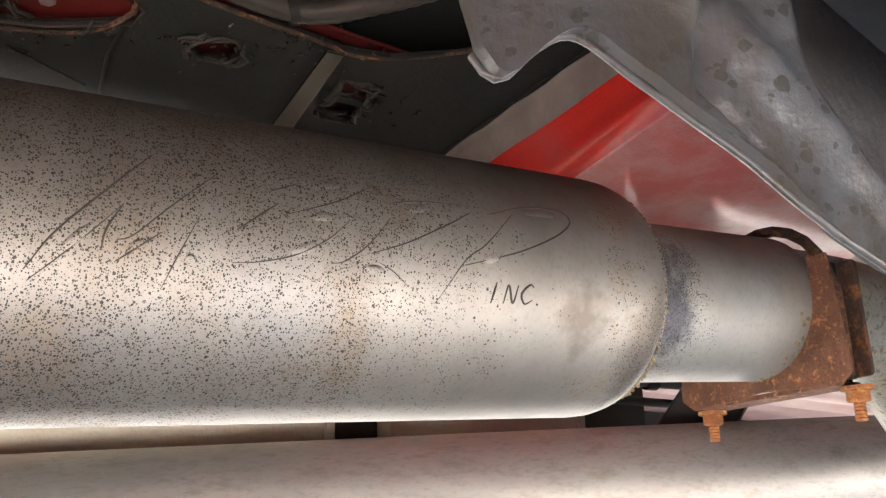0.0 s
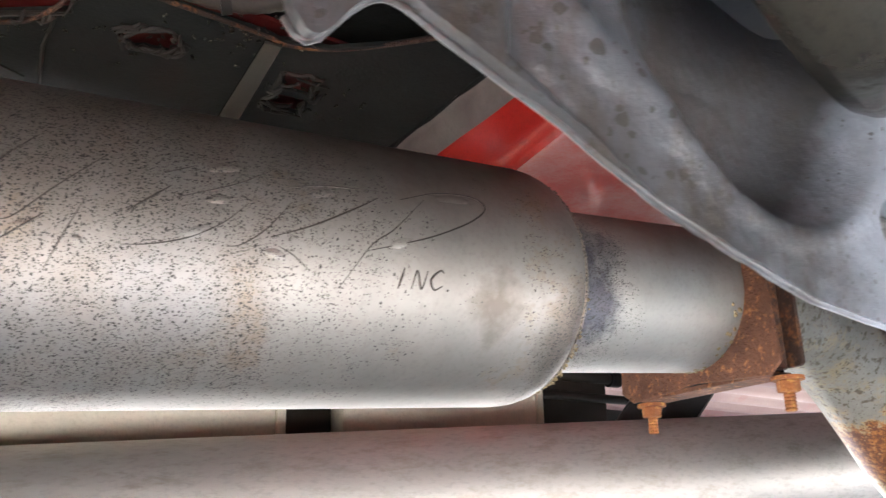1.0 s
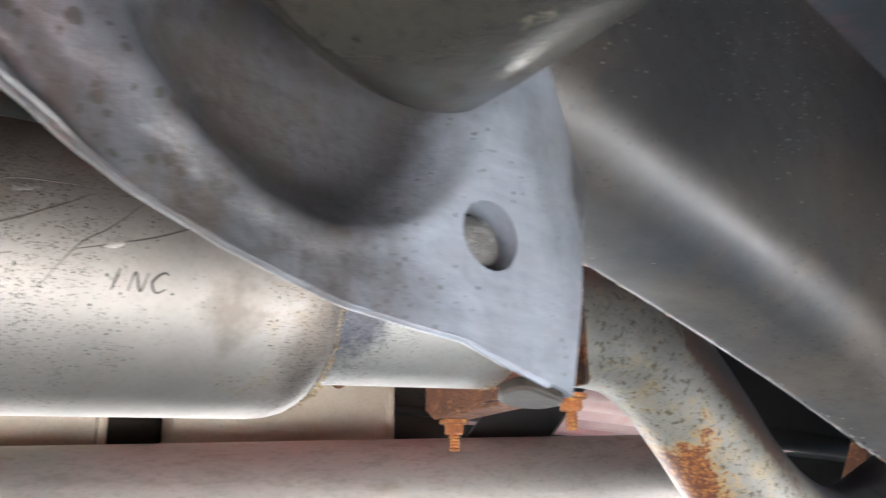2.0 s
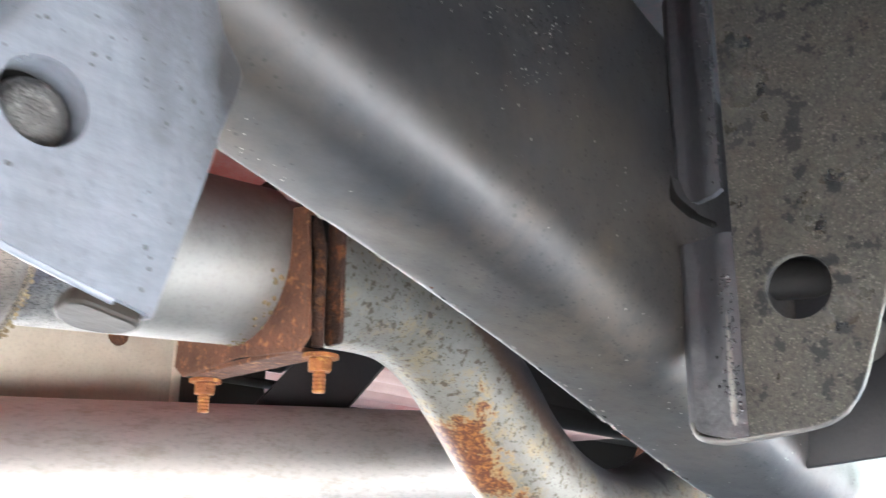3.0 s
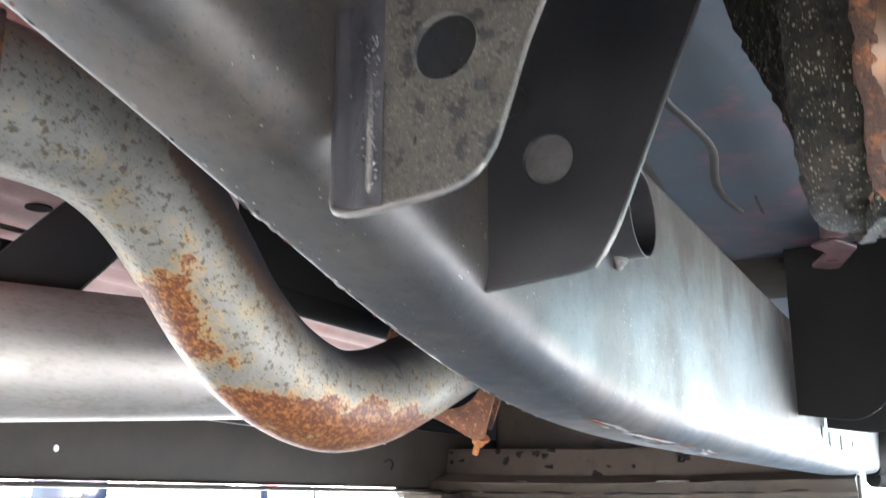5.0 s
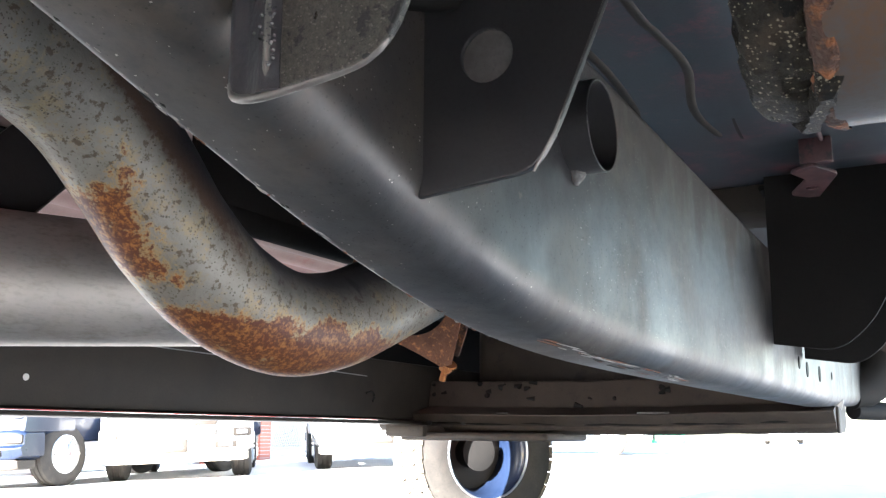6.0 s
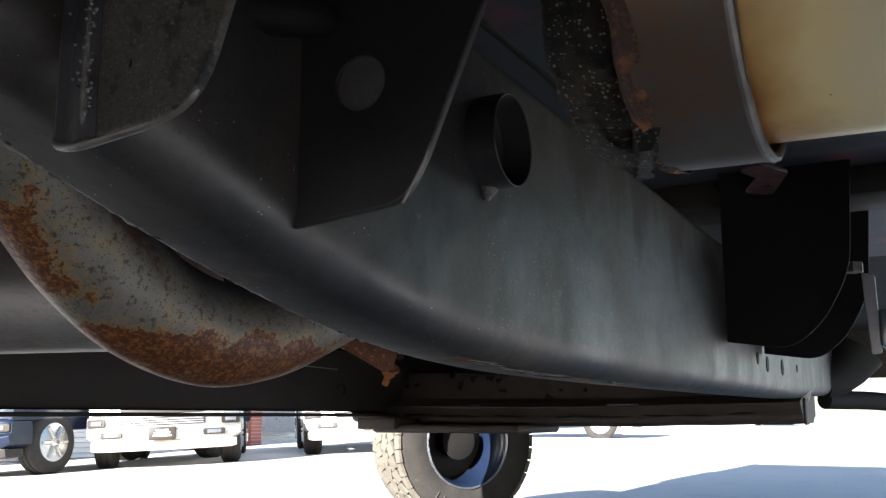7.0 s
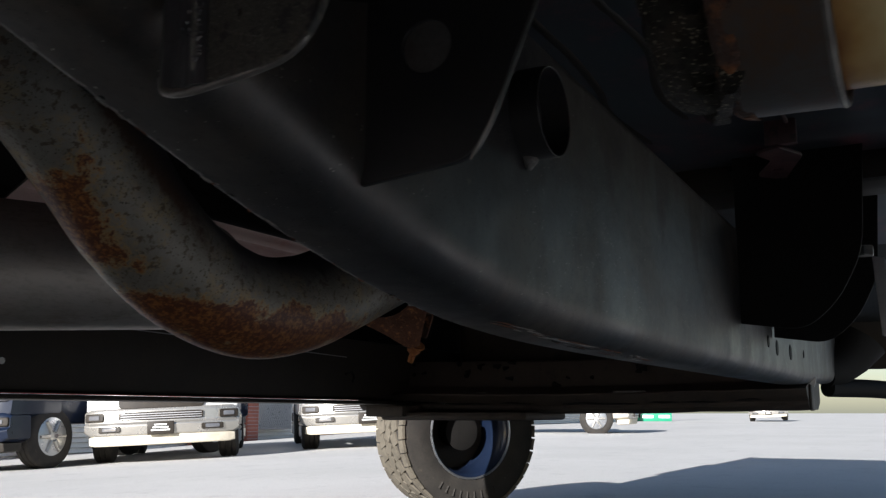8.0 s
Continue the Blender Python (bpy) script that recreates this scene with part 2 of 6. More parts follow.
def bracket_paint():
    """Blue-grey paint, dusty and pitted, with mirrored sky painted pale blue towards its lower right."""
    m = surface("bracket_paint", (0.084, 0.090, 0.100), (0.044, 0.043, 0.042), 0.36, 0.06, 10.0, 260.0, 0.25, (0.055, 0.046, 0.038), (0.52, 0.68), 15.0, 0.10, lumps=0.0005, lump_scale=80.0)
    nt = m.node_tree
    p = nt.nodes["Principled BSDF"]
    co = nt.nodes["Mapping"].outputs[0]
    old = p.inputs["Base Color"].links[0].from_socket
    pits = specks(nt, co, 420.0, 0.40, noise_out(nt, co, 14.0, 4), 0.42, 0.90)
    sep = nt.nodes.new("ShaderNodeSeparateXYZ")
    nt.links.new(co, sep.inputs[0])
    flat = nt.nodes.new("ShaderNodeMapping")
    flat.inputs["Scale"].default_value = (0.12, 1.0, 1.0)
    nt.links.new(co, flat.inputs[0])
    # pale lower right: sky reflection put into the paint, kept off the bowl
    worn = arith(nt, "MINIMUM", arith(nt, "MAXIMUM", arith(nt, "SUBTRACT", arith(nt, "SUBTRACT", sep.outputs[0], 0.305), arith(nt, "MULTIPLY", arith(nt, "SUBTRACT", sep.outputs[2], 0.68), 0.8)), -0.14), 0.10)
    worn = arith(nt, "SUBTRACT", worn, arith(nt, "MULTIPLY", arith(nt, "MAXIMUM", arith(nt, "SUBTRACT", sep.outputs[1], 0.143), 0.0), 9.0))
    sky_sheen = arith(nt, "MULTIPLY", ramp(nt, arith(nt, "ADD", noise_out(nt, co, 13.0, 5, 0.6), arith(nt, "MULTIPLY", worn, 2.6)), [(0.42, 0.0), (0.72, 1.0)]), ramp(nt, noise_out(nt, flat.outputs[0], 260.0, 3, 0.6), [(0.30, 0.50), (0.7, 0.66)]))
    col = mixed(nt, sky_sheen, old, (0.32, 0.355, 0.41))
    left = ramp(nt, sep.outputs[0], [(0.26, 1.0), (0.36, 0.15)])
    big_pits = specks(nt, co, 210.0, 0.60, noise_out(nt, co, 16.0, 5, 0.7), 0.36, 0.70)
    col = mixed(nt, arith(nt, "MULTIPLY", arith(nt, "MULTIPLY", big_pits, 0.8), left), col, (0.030, 0.026, 0.022))
    slant = nt.nodes.new("ShaderNodeMapping")
    slant.inputs["Rotation"].default_value = (0.0, radians(-58), 0.0)
    slant.inputs["Scale"].default_value = (1.0, 1.0, 0.22)
    nt.links.new(co, slant.inputs[0])
    streak = ramp(nt, noise_out(nt, slant.outputs[0], 34.0, 6, 0.7), [(0.44, 0.0), (0.58, 0.9)])
    col = mixed(nt, arith(nt, "MULTIPLY", streak, left), col, (0.048, 0.040, 0.033))
    nt.links.new(mixed(nt, arith(nt, "MULTIPLY", pits, 0.75), col, (0.05, 0.045, 0.04)), p.inputs["Base Color"])
    return m


def heat_tint():
    """Bare steel with heat colours that run from rusty brown at its seat through straw to blue grey, and a few dark spots."""
    m = surface("heat_tinted_steel", (0.6, 0.5, 0.3), (0.6, 0.5, 0.3), 0.30, 0.30, 8.0, 260.0, 0.05, None, rough_var=0.06)
    nt = m.node_tree
    p = nt.nodes["Principled BSDF"]
    co = nt.nodes["Mapping"].outputs[0]
    sep = nt.nodes.new("ShaderNodeSeparateXYZ")
    nt.links.new(co, sep.inputs[0])
    run = arith(nt, "MULTIPLY", arith(nt, "SUBTRACT", -0.140, sep.outputs[1]), 7.0)
    run = arith(nt, "ADD", run, arith(nt, "MULTIPLY", arith(nt, "SUBTRACT", noise_out(nt, co, 14.0, 4, 0.6), 0.5), 0.40))
    run = arith(nt, "ADD", run, arith(nt, "MULTIPLY", arith(nt, "SUBTRACT", sep.outputs[2], 0.650), 2.2))
    col = ramp(nt, run, [(0.0, (0.26, 0.10, 0.028)), (0.08, (0.52, 0.32, 0.11)), (0.20, (0.74, 0.60, 0.30)), (0.38, (0.66, 0.60, 0.42)), (0.56, (0.42, 0.45, 0.43)), (0.85, (0.34, 0.38, 0.44))])
    spots = specks(nt, co, 70.0, 0.16, noise_out(nt, co, 20.0, 3), 0.35, 1.0)
    nt.links.new(mixed(nt, spots, col, (0.10, 0.075, 0.05)), p.inputs["Base Color"])
    return m


def gritty(name, base, second, rough, relief, fleck=(0.20, 0.19, 0.165), size=620.0, dense=0.95, spec=0.7):
    """A coarse sandy coating: fine relief, small pale grains, and dark oily blots with their own edges."""
    m = surface(name, base, second, rough, 0.0, 30.0, 560.0, 1.0, None, bump_dist=relief, rough_var=0.1, spec=spec, lumps=relief * 0.25, lump_scale=190.0)
    nt = m.node_tree
    p = nt.nodes["Principled BSDF"]
    co = nt.nodes["Mapping"].outputs[0]
    sand = arith(nt, "ADD", noise_out(nt, co, 330.0, 8, 0.82), arith(nt, "MULTIPLY", noise_out(nt, co, 90.0, 3, 0.5), 0.8))
    nt.links.new(sand, p.inputs["Normal"].links[0].from_node.inputs["Height"])
    grains = specks(nt, co, size, 0.50, noise_out(nt, co, 45.0, 4), 0.30, dense)
    old = mixed(nt, ramp(nt, noise_out(nt, co, 420.0, 8, 0.85), [(0.36, 0.0), (0.64, 1.0)]), tuple(c * 0.45 for c in base), tuple(c * 1.7 for c in second))
    col = mixed(nt, grains, old, fleck)
    warm = ramp(nt, noise_out(nt, co, 38.0, 4, 0.6), [(0.56, 0.0), (0.70, 0.5)])
    col = mixed(nt, warm, col, (0.075, 0.052, 0.032))
    blot = ramp(nt, noise_out(nt, co, 68.0, 6, 0.68), [(0.565, 0.0), (0.585, 0.92)])
    nt.links.new(mixed(nt, blot, col, (0.008, 0.008, 0.008)), p.inputs["Base Color"])
    return m


def pipe_steel():
    """Grey aluminised pipe, pitted above, with rust breaking through along the low side of its bend."""
    m = surface("tailpipe_steel", (0.235, 0.230, 0.202), (0.180, 0.172, 0.145), 0.50, 0.3, 16.0, 240.0, 0.3, (0.27, 0.225, 0.14), (0.52, 0.64), 30.0, 0.1)
    nt = m.node_tree
    p = nt.nodes["Principled BSDF"]
    co = nt.nodes["Mapping"].outputs[0]
    old = p.inputs["Base Color"].links[0].from_socket
    pits = specks(nt, co, 250.0, 0.36, noise_out(nt, co, 9.0, 4), 0.36, 0.85)
    pits = arith(nt, "MAXIMUM", pits, specks(nt, co, 430.0, 0.50, noise_out(nt, co, 14.0, 4), 0.36, 0.80))
    pits = arith(nt, "MULTIPLY", pits, ramp(nt, noise_out(nt, co, 300.0, 2), [(0.38, 0.35), (0.55, 1.0)]))
    col = mixed(nt, arith(nt, "MULTIPLY", pits, 0.95), old, (0.070, 0.060, 0.046))
    col = mixed(nt, ramp(nt, noise_out(nt, co, 115.0, 4, 0.65), [(0.565, 0.0), (0.62, 0.85)]), col, (0.085, 0.062, 0.036))
    sep = nt.nodes.new("ShaderNodeSeparateXYZ")
    nt.links.new(co, sep.inputs[0])
    x, z = sep.outputs[0], sep.outputs[2]
    low = arith(nt, "MULTIPLY", arith(nt, "SUBTRACT", 0.590, z), 9.0)
    side = arith(nt, "MULTIPLY", arith(nt, "SUBTRACT", 1.722, arith(nt, "ADD", x, z)), 8.0)
    side = arith(nt, "MINIMUM", side, arith(nt, "MULTIPLY", arith(nt, "SUBTRACT", x, 1.018), 8.0))
    side = arith(nt, "MINIMUM", side, arith(nt, "MULTIPLY", arith(nt, "SUBTRACT", z, 0.600), 8.0))
    bias = arith(nt, "MAXIMUM", low, side)
    bias = arith(nt, "MINIMUM", arith(nt, "MAXIMUM", bias, -0.25), 0.16)
    n = arith(nt, "ADD", arith(nt, "MULTIPLY", noise_out(nt, co, 26.0, 7, 0.72), 0.75), arith(nt, "MULTIPLY", noise_out(nt, co, 150.0, 3, 0.7), 0.25))
    level_n = arith(nt, "ADD", n, bias)
    halo = ramp(nt, level_n, [(0.50, 0.0), (0.55, 0.75)])
    col = mixed(nt, halo, col, (0.36, 0.25, 0.11))
    patch = ramp(nt, level_n, [(0.55, 0.0), (0.585, 1.0)])
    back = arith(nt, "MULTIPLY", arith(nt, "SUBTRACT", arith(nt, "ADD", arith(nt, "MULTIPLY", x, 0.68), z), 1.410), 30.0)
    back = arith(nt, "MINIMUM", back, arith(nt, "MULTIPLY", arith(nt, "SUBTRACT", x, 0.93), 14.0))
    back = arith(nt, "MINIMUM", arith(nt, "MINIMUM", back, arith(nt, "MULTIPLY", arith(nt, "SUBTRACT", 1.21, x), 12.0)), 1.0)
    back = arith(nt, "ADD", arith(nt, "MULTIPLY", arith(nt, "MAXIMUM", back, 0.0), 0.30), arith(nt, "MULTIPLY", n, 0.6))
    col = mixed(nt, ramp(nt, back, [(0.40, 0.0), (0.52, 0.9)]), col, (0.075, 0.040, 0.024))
    # bend's inner side: its shade painted blue-black together with soot
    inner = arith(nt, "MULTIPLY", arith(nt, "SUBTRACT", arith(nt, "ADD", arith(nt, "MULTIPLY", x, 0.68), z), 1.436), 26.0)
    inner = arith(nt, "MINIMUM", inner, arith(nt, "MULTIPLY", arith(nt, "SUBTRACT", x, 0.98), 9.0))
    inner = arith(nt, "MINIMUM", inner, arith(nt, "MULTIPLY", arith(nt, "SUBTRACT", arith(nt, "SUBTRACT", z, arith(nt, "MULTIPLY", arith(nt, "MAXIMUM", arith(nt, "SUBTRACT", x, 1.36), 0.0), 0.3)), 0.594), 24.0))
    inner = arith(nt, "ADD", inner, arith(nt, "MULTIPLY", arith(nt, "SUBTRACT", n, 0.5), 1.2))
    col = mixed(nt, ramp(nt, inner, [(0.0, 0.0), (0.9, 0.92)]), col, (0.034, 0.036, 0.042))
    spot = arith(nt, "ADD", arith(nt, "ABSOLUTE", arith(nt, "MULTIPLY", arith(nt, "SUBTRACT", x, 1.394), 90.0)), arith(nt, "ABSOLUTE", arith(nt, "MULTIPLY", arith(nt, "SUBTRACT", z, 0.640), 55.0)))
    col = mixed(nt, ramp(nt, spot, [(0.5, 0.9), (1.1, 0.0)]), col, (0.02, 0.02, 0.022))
    rusty = mixed(nt, ramp(nt, noise_out(nt, co, 170.0, 4, 0.75), [(0.47, 0.0), (0.62, 1.0)]), (0.085, 0.024, 0.010), (0.30, 0.135, 0.036))
    nt.links.new(mixed(nt, patch, col, rusty), p.inputs["Base Color"])
    nt.links.new(arith(nt, "MULTIPLY", arith(nt, "SUBTRACT", 1.0, patch), 0.3), p.inputs["Metallic"])
    return m


M = {}
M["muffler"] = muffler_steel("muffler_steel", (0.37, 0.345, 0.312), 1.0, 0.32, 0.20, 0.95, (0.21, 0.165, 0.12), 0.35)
M["weld"] = muffler_steel("weld_steel", (0.36, 0.32, 0.26), 1.25, 0.9, 0.2, 0.5)
M["collar"] = muffler_steel("collar_steel", (0.42, 0.41, 0.38), 1.0, 0.600, 0.045, 0.8, (0.07, 0.075, 0.10), 0.85)
M["rust"] = surface("rust", (0.155, 0.064, 0.032), (0.085, 0.036, 0.020), 0.92, 0.0, 30.0, 330.0, 1.0, (0.34, 0.15, 0.055), (0.54, 0.64), 110.0, 0.05, bump_dist=0.004)
M["rust_orange"] = surface("rust_orange", (0.30, 0.11, 0.028), (0.17, 0.058, 0.02), 0.9, 0.0, 60.0, 420.0, 0.8, (0.40, 0.20, 0.05), (0.52, 0.62), 140.0, 0.05)
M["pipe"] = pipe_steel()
M["frame"] = rail_paint()
M["plate"] = surface("plate_paint", (0.020, 0.020, 0.022), (0.028, 0.027, 0.026), 0.38, 0.0, 8.0, 300.0, 0.1, (0.07, 0.06, 0.05), (0.70, 0.80), 60.0, 0.08)
M["grit"] = gritty("gritty_coating", (0.046, 0.042, 0.034), (0.080, 0.072, 0.056), 0.30, 0.0028, (0.20, 0.185, 0.15), 900.0)
M["coarse"] = gritty("coarse_coating", (0.012, 0.011, 0.008), (0.026, 0.022, 0.014), 0.45, 0.0070, (0.34, 0.31, 0.22), 640.0, 0.78, 0.2)
M["bracket"] = bracket_paint()
M["cylinder"] = surface("cylinder_paint", (0.030, 0.029, 0.025), (0.060, 0.054, 0.042), 0.24, 0.5, 7.0, 260.0, 0.14, (0.18, 0.16, 0.12), (0.60, 0.70), 22.0, 0.10, lumps=0.0008, lump_scale=40.0)
M["shaft"] = surface("driveshaft_aluminium", (0.58, 0.55, 0.51), (0.48, 0.45, 0.41), 0.56, 0.85, 5.0, 220.0, 0.10, (0.38, 0.34, 0.285), (0.50, 0.72), 48.0, 0.08, stretch=(0.35, 1, 1))
M["fawn"] = surface("dusty_shield", (0.60, 0.55, 0.44), (0.50, 0.45, 0.35), 0.75, 0.1, 14.0, 200.0, 0.3, (0.58, 0.53, 0.43), (0.6, 0.7), 50.0, 0.08)
M["red"] = surface("red_body_paint", (0.50, 0.022, 0.016), (0.42, 0.024, 0.02), 0.24, 0.0, 6.0, 300.0, 0.03, (0.44, 0.15, 0.12), (0.64, 0.8), 5.0, 0.06, coat=0.7)
# pale tints of both floors hold dust and bright ground mirrored in red
M["floor"] = surface("red_floor_dust_glare", (0.52, 0.10, 0.085), (0.46, 0.07, 0.06), 0.40, 0.0, 3.0, 260.0, 0.04, (0.62, 0.44, 0.39), (0.46, 0.70), 3.5, 0.1, coat=0.15)
M["pale_floor"] = surface("pale_floor_dust_glare", (0.38, 0.27, 0.25), (0.30, 0.18, 0.175), 0.55, 0.0, 3.0, 260.0, 0.04, (0.34, 0.13, 0.12), (0.56, 0.72), 4.0, 0.1)
M["dust_strip"] = surface("dusty_grey_paint", (0.20, 0.175, 0.155), (0.13, 0.10, 0.09), 0.5, 0.0, 14.0, 260.0, 0.1, (0.28, 0.09, 0.07), (0.60, 0.75), 9.0, 0.1)
M["pan"] = surface("grey_floor_pan", (0.028, 0.040, 0.048), (0.042, 0.042, 0.048), 0.46, 0.0, 7.0, 240.0, 0.08, (0.13, 0.050, 0.058), (0.52, 0.66), 9.0, 0.08)
M["dark_floor"] = surface("black_undercoat", (0.013, 0.014, 0.0125), (0.021, 0.021, 0.019), 0.66, 0.0, 9.0, 240.0, 0.3, (0.05, 0.044, 0.036), (0.66, 0.74), 80.0, 0.1, spec=0.15, lumps=0.001, lump_scale=40.0)
M["black"] = surface("black_plastic", (0.018, 0.0145, 0.011), (0.030, 0.024, 0.018), 0.55, 0.0, 8.0, 200.0, 0.15, (0.075, 0.055, 0.04), (0.64, 0.78), 14.0, 0.08, spec=0.3, lumps=0.001, lump_scale=24.0)
M["gold"] = heat_tint()
M["sleeve"] = surface("sleeve_steel", (0.165, 0.145, 0.122), (0.090, 0.082, 0.076), 0.34, 0.65, 7.0, 260.0, 0.06, (0.17, 0.085, 0.034), (0.52, 0.70), 7.0, 0.10)
M["margin"] = surface("glossy_black_paint", (0.026, 0.026, 0.030), (0.050, 0.049, 0.052), 0.36, 0.0, 14.0, 300.0, 0.2, (0.09, 0.085, 0.08), (0.68, 0.78), 60.0, 0.06, lumps=0.001, lump_scale=70.0, spec=0.8)
# near-black for dark parts, and for shade painted into holes and gaps
M["black_and_shade"] = surface("near_black_and_shade", (0.006, 0.0055, 0.005), (0.010, 0.009, 0.008), 0.7, 0.0, 9.0, 160.0, 0.2, (0.03, 0.026, 0.02), (0.68, 0.8), 30.0, 0.08, spec=0.2)
M["dark_rust"] = surface("dark_rust", (0.060, 0.024, 0.012), (0.035, 0.018, 0.011), 0.75, 0.0, 40.0, 330.0, 1.0, (0.20, 0.075, 0.022), (0.52, 0.62), 45.0, 0.1, bump_dist=0.004)
M["dull_pink"] = surface("dull_pink_paint", (0.10, 0.05, 0.05), (0.06, 0.03, 0.032), 0.45, 0.0, 20.0, 200.0, 0.2, (0.03, 0.025, 0.025), (0.52, 0.62), 30.0, 0.1)
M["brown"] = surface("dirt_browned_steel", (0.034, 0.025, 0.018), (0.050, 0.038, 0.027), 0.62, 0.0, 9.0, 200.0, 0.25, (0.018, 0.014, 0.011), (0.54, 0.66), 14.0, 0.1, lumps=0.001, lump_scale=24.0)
M["maroon"] = surface("dull_dark_red_paint", (0.13, 0.016, 0.012), (0.09, 0.014, 0.012), 0.5, 0.0, 9.0, 160.0, 0.1, spec=0.3)
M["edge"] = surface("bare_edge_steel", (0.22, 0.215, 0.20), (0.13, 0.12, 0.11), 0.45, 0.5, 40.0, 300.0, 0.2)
M["crust_grey"] = surface("gritty_grey_steel", (0.15, 0.15, 0.145), (0.08, 0.078, 0.072), 0.5, 0.2, 60.0, 420.0, 0.9, (0.28, 0.28, 0.27), (0.54, 0.64), 180.0, 0.1)
M["crust"] = surface("pale_crust", (0.28, 0.225, 0.12), (0.19, 0.13, 0.06), 0.9, 0.0, 60.0, 500.0, 1.0, (0.36, 0.31, 0.22), (0.52, 0.62), 160.0, 0.05)
M["asphalt"] = surface("asphalt", (0.42, 0.41, 0.39), (0.47, 0.46, 0.44), 0.9, 0.0, 0.35, 60.0, 0.6, (0.34, 0.33, 0.32), (0.55, 0.7), 2.5, 0.05, bump_dist=0.01)
# darker ground colour for the unseen sheet that lowers bounced light
M["dim_ground"] = surface("dim_ground", (0.20, 0.195, 0.19), (0.24, 0.235, 0.225), 0.92, 0.0, 1.5, 70.0, 0.6, (0.05, 0.049, 0.047), (0.55, 0.7), 3.5, 0.05, bump_dist=0.01)
M["rubber"] = surface("tyre_rubber", (0.020, 0.018, 0.016), (0.034, 0.030, 0.025), 0.8, 0.0, 9.0, 120.0, 0.3, (0.10, 0.08, 0.055), (0.6, 0.75), 20.0, 0.08, spec=0.3)
M["tread_dust"] = surface("dusty_tread", (0.125, 0.110, 0.085), (0.085, 0.075, 0.058), 0.9, 0.0, 14.0, 120.0, 0.3, (0.05, 0.044, 0.036), (0.58, 0.72), 20.0, 0.05, spec=0.2)
M["rim"] = surface("alloy_rim", (0.45, 0.46, 0.48), (0.38, 0.39, 0.41), 0.3, 0.9, 9.0, 200.0, 0.05)
M["white"] = surface("white_vehicle_paint", (0.78, 0.77, 0.75), (0.72, 0.71, 0.69), 0.3, 0.0, 3.0, 80.0, 0.02, coat=0.7)
M["navy"] = surface("dark_blue_vehicle_paint", (0.006, 0.011, 0.026), (0.008, 0.013, 0.028), 0.3, 0.0, 3.0, 80.0, 0.02, coat=0.25, spec=0.3)
M["chrome"] = surface("bright_bumper", (0.50, 0.475, 0.43), (0.42, 0.40, 0.36), 0.28, 0.7, 2.5, 120.0, 0.03, lumps=0.004, lump_scale=3.0)
M["lamp"] = surface("lamp_lens", (0.20, 0.20, 0.21), (0.14, 0.14, 0.15), 0.12, 0.3, 8.0, 100.0, 0.02)
M["wall"] = surface("white_siding", (0.74, 0.73, 0.70), (0.68, 0.67, 0.64), 0.7, 0.0, 1.5, 60.0, 0.1)
M["brick"] = surface("red_brick", (0.30, 0.10, 0.07), (0.22, 0.08, 0.06), 0.85, 0.0, 4.0, 60.0, 0.4)
M["steel_mesh"] = surface("fence_grey", (0.33, 0.33, 0.34), (0.28, 0.28, 0.29), 0.5, 0.3, 5.0, 90.0, 0.1)
M["green"] = surface("green_sign", (0.02, 0.25, 0.14), (0.02, 0.22, 0.12), 0.4, 0.0, 3.0, 60.0, 0.02)
M["letters"] = surface("white_sign_paint", (0.8, 0.8, 0.78), (0.75, 0.75, 0.73), 0.5, 0.0, 3.0, 60.0, 0.02)


# ---- builders ----
def part(name, bm, material, parent=None, label="", smooth=True, at=None):
    """Links a bmesh (or a ready mesh) as one mesh object, under a thing or a part."""
    if isinstance(bm, bmesh.types.BMesh):
        me = bpy.data.meshes.new(name)
        bmesh.ops.recalc_face_normals(bm, faces=bm.faces)
        bm.to_mesh(me)
        bm.free()
    else:
        me = bm
    me.materials.clear()
    me.materials.append(M[material])
    for poly in me.polygons:
        poly.use_smooth = smooth
    if smooth:
        me.set_sharp_from_angle(angle=radians(38))
    ob = new(name, me)
    if parent is not None:
        ob.parent = parent
    if at is not None:
        ob.matrix_basis = at
    if label:
        ob["label"] = label
    return ob


def thing(name, label, category, group="", kind="", at=(0, 0, 0)):
    ob = new(name)
    ob.empty_display_size = 0.05
    ob.location = at
    return tagged(ob, label, category, group, kind)


def box(x0, x1, y0, y1, z0, z1, bevel=0.004, segments=2):
    bm = bmesh.new()
    bmesh.ops.create_cube(bm, size=1.0)
    for v in bm.verts:
        v.co = Vector(((x0 + x1) / 2 + v.co.x * (x1 - x0), (y0 + y1) / 2 + v.co.y * (y1 - y0), (z0 + z1) / 2 + v.co.z * (z1 - z0)))
    if bevel:
        bmesh.ops.bevel(bm, geom=bm.edges[:], offset=bevel, segments=segments, affect="EDGES", profile=0.5)
    return bm


def frame_of(d):
    d = Vector(d).normalized()
    side = d.cross(Vector((0, 0, 1)))
    side = side.normalized() if side.length > 1e-4 else Vector((1, 0, 0))
    return d, side, side.cross(d)


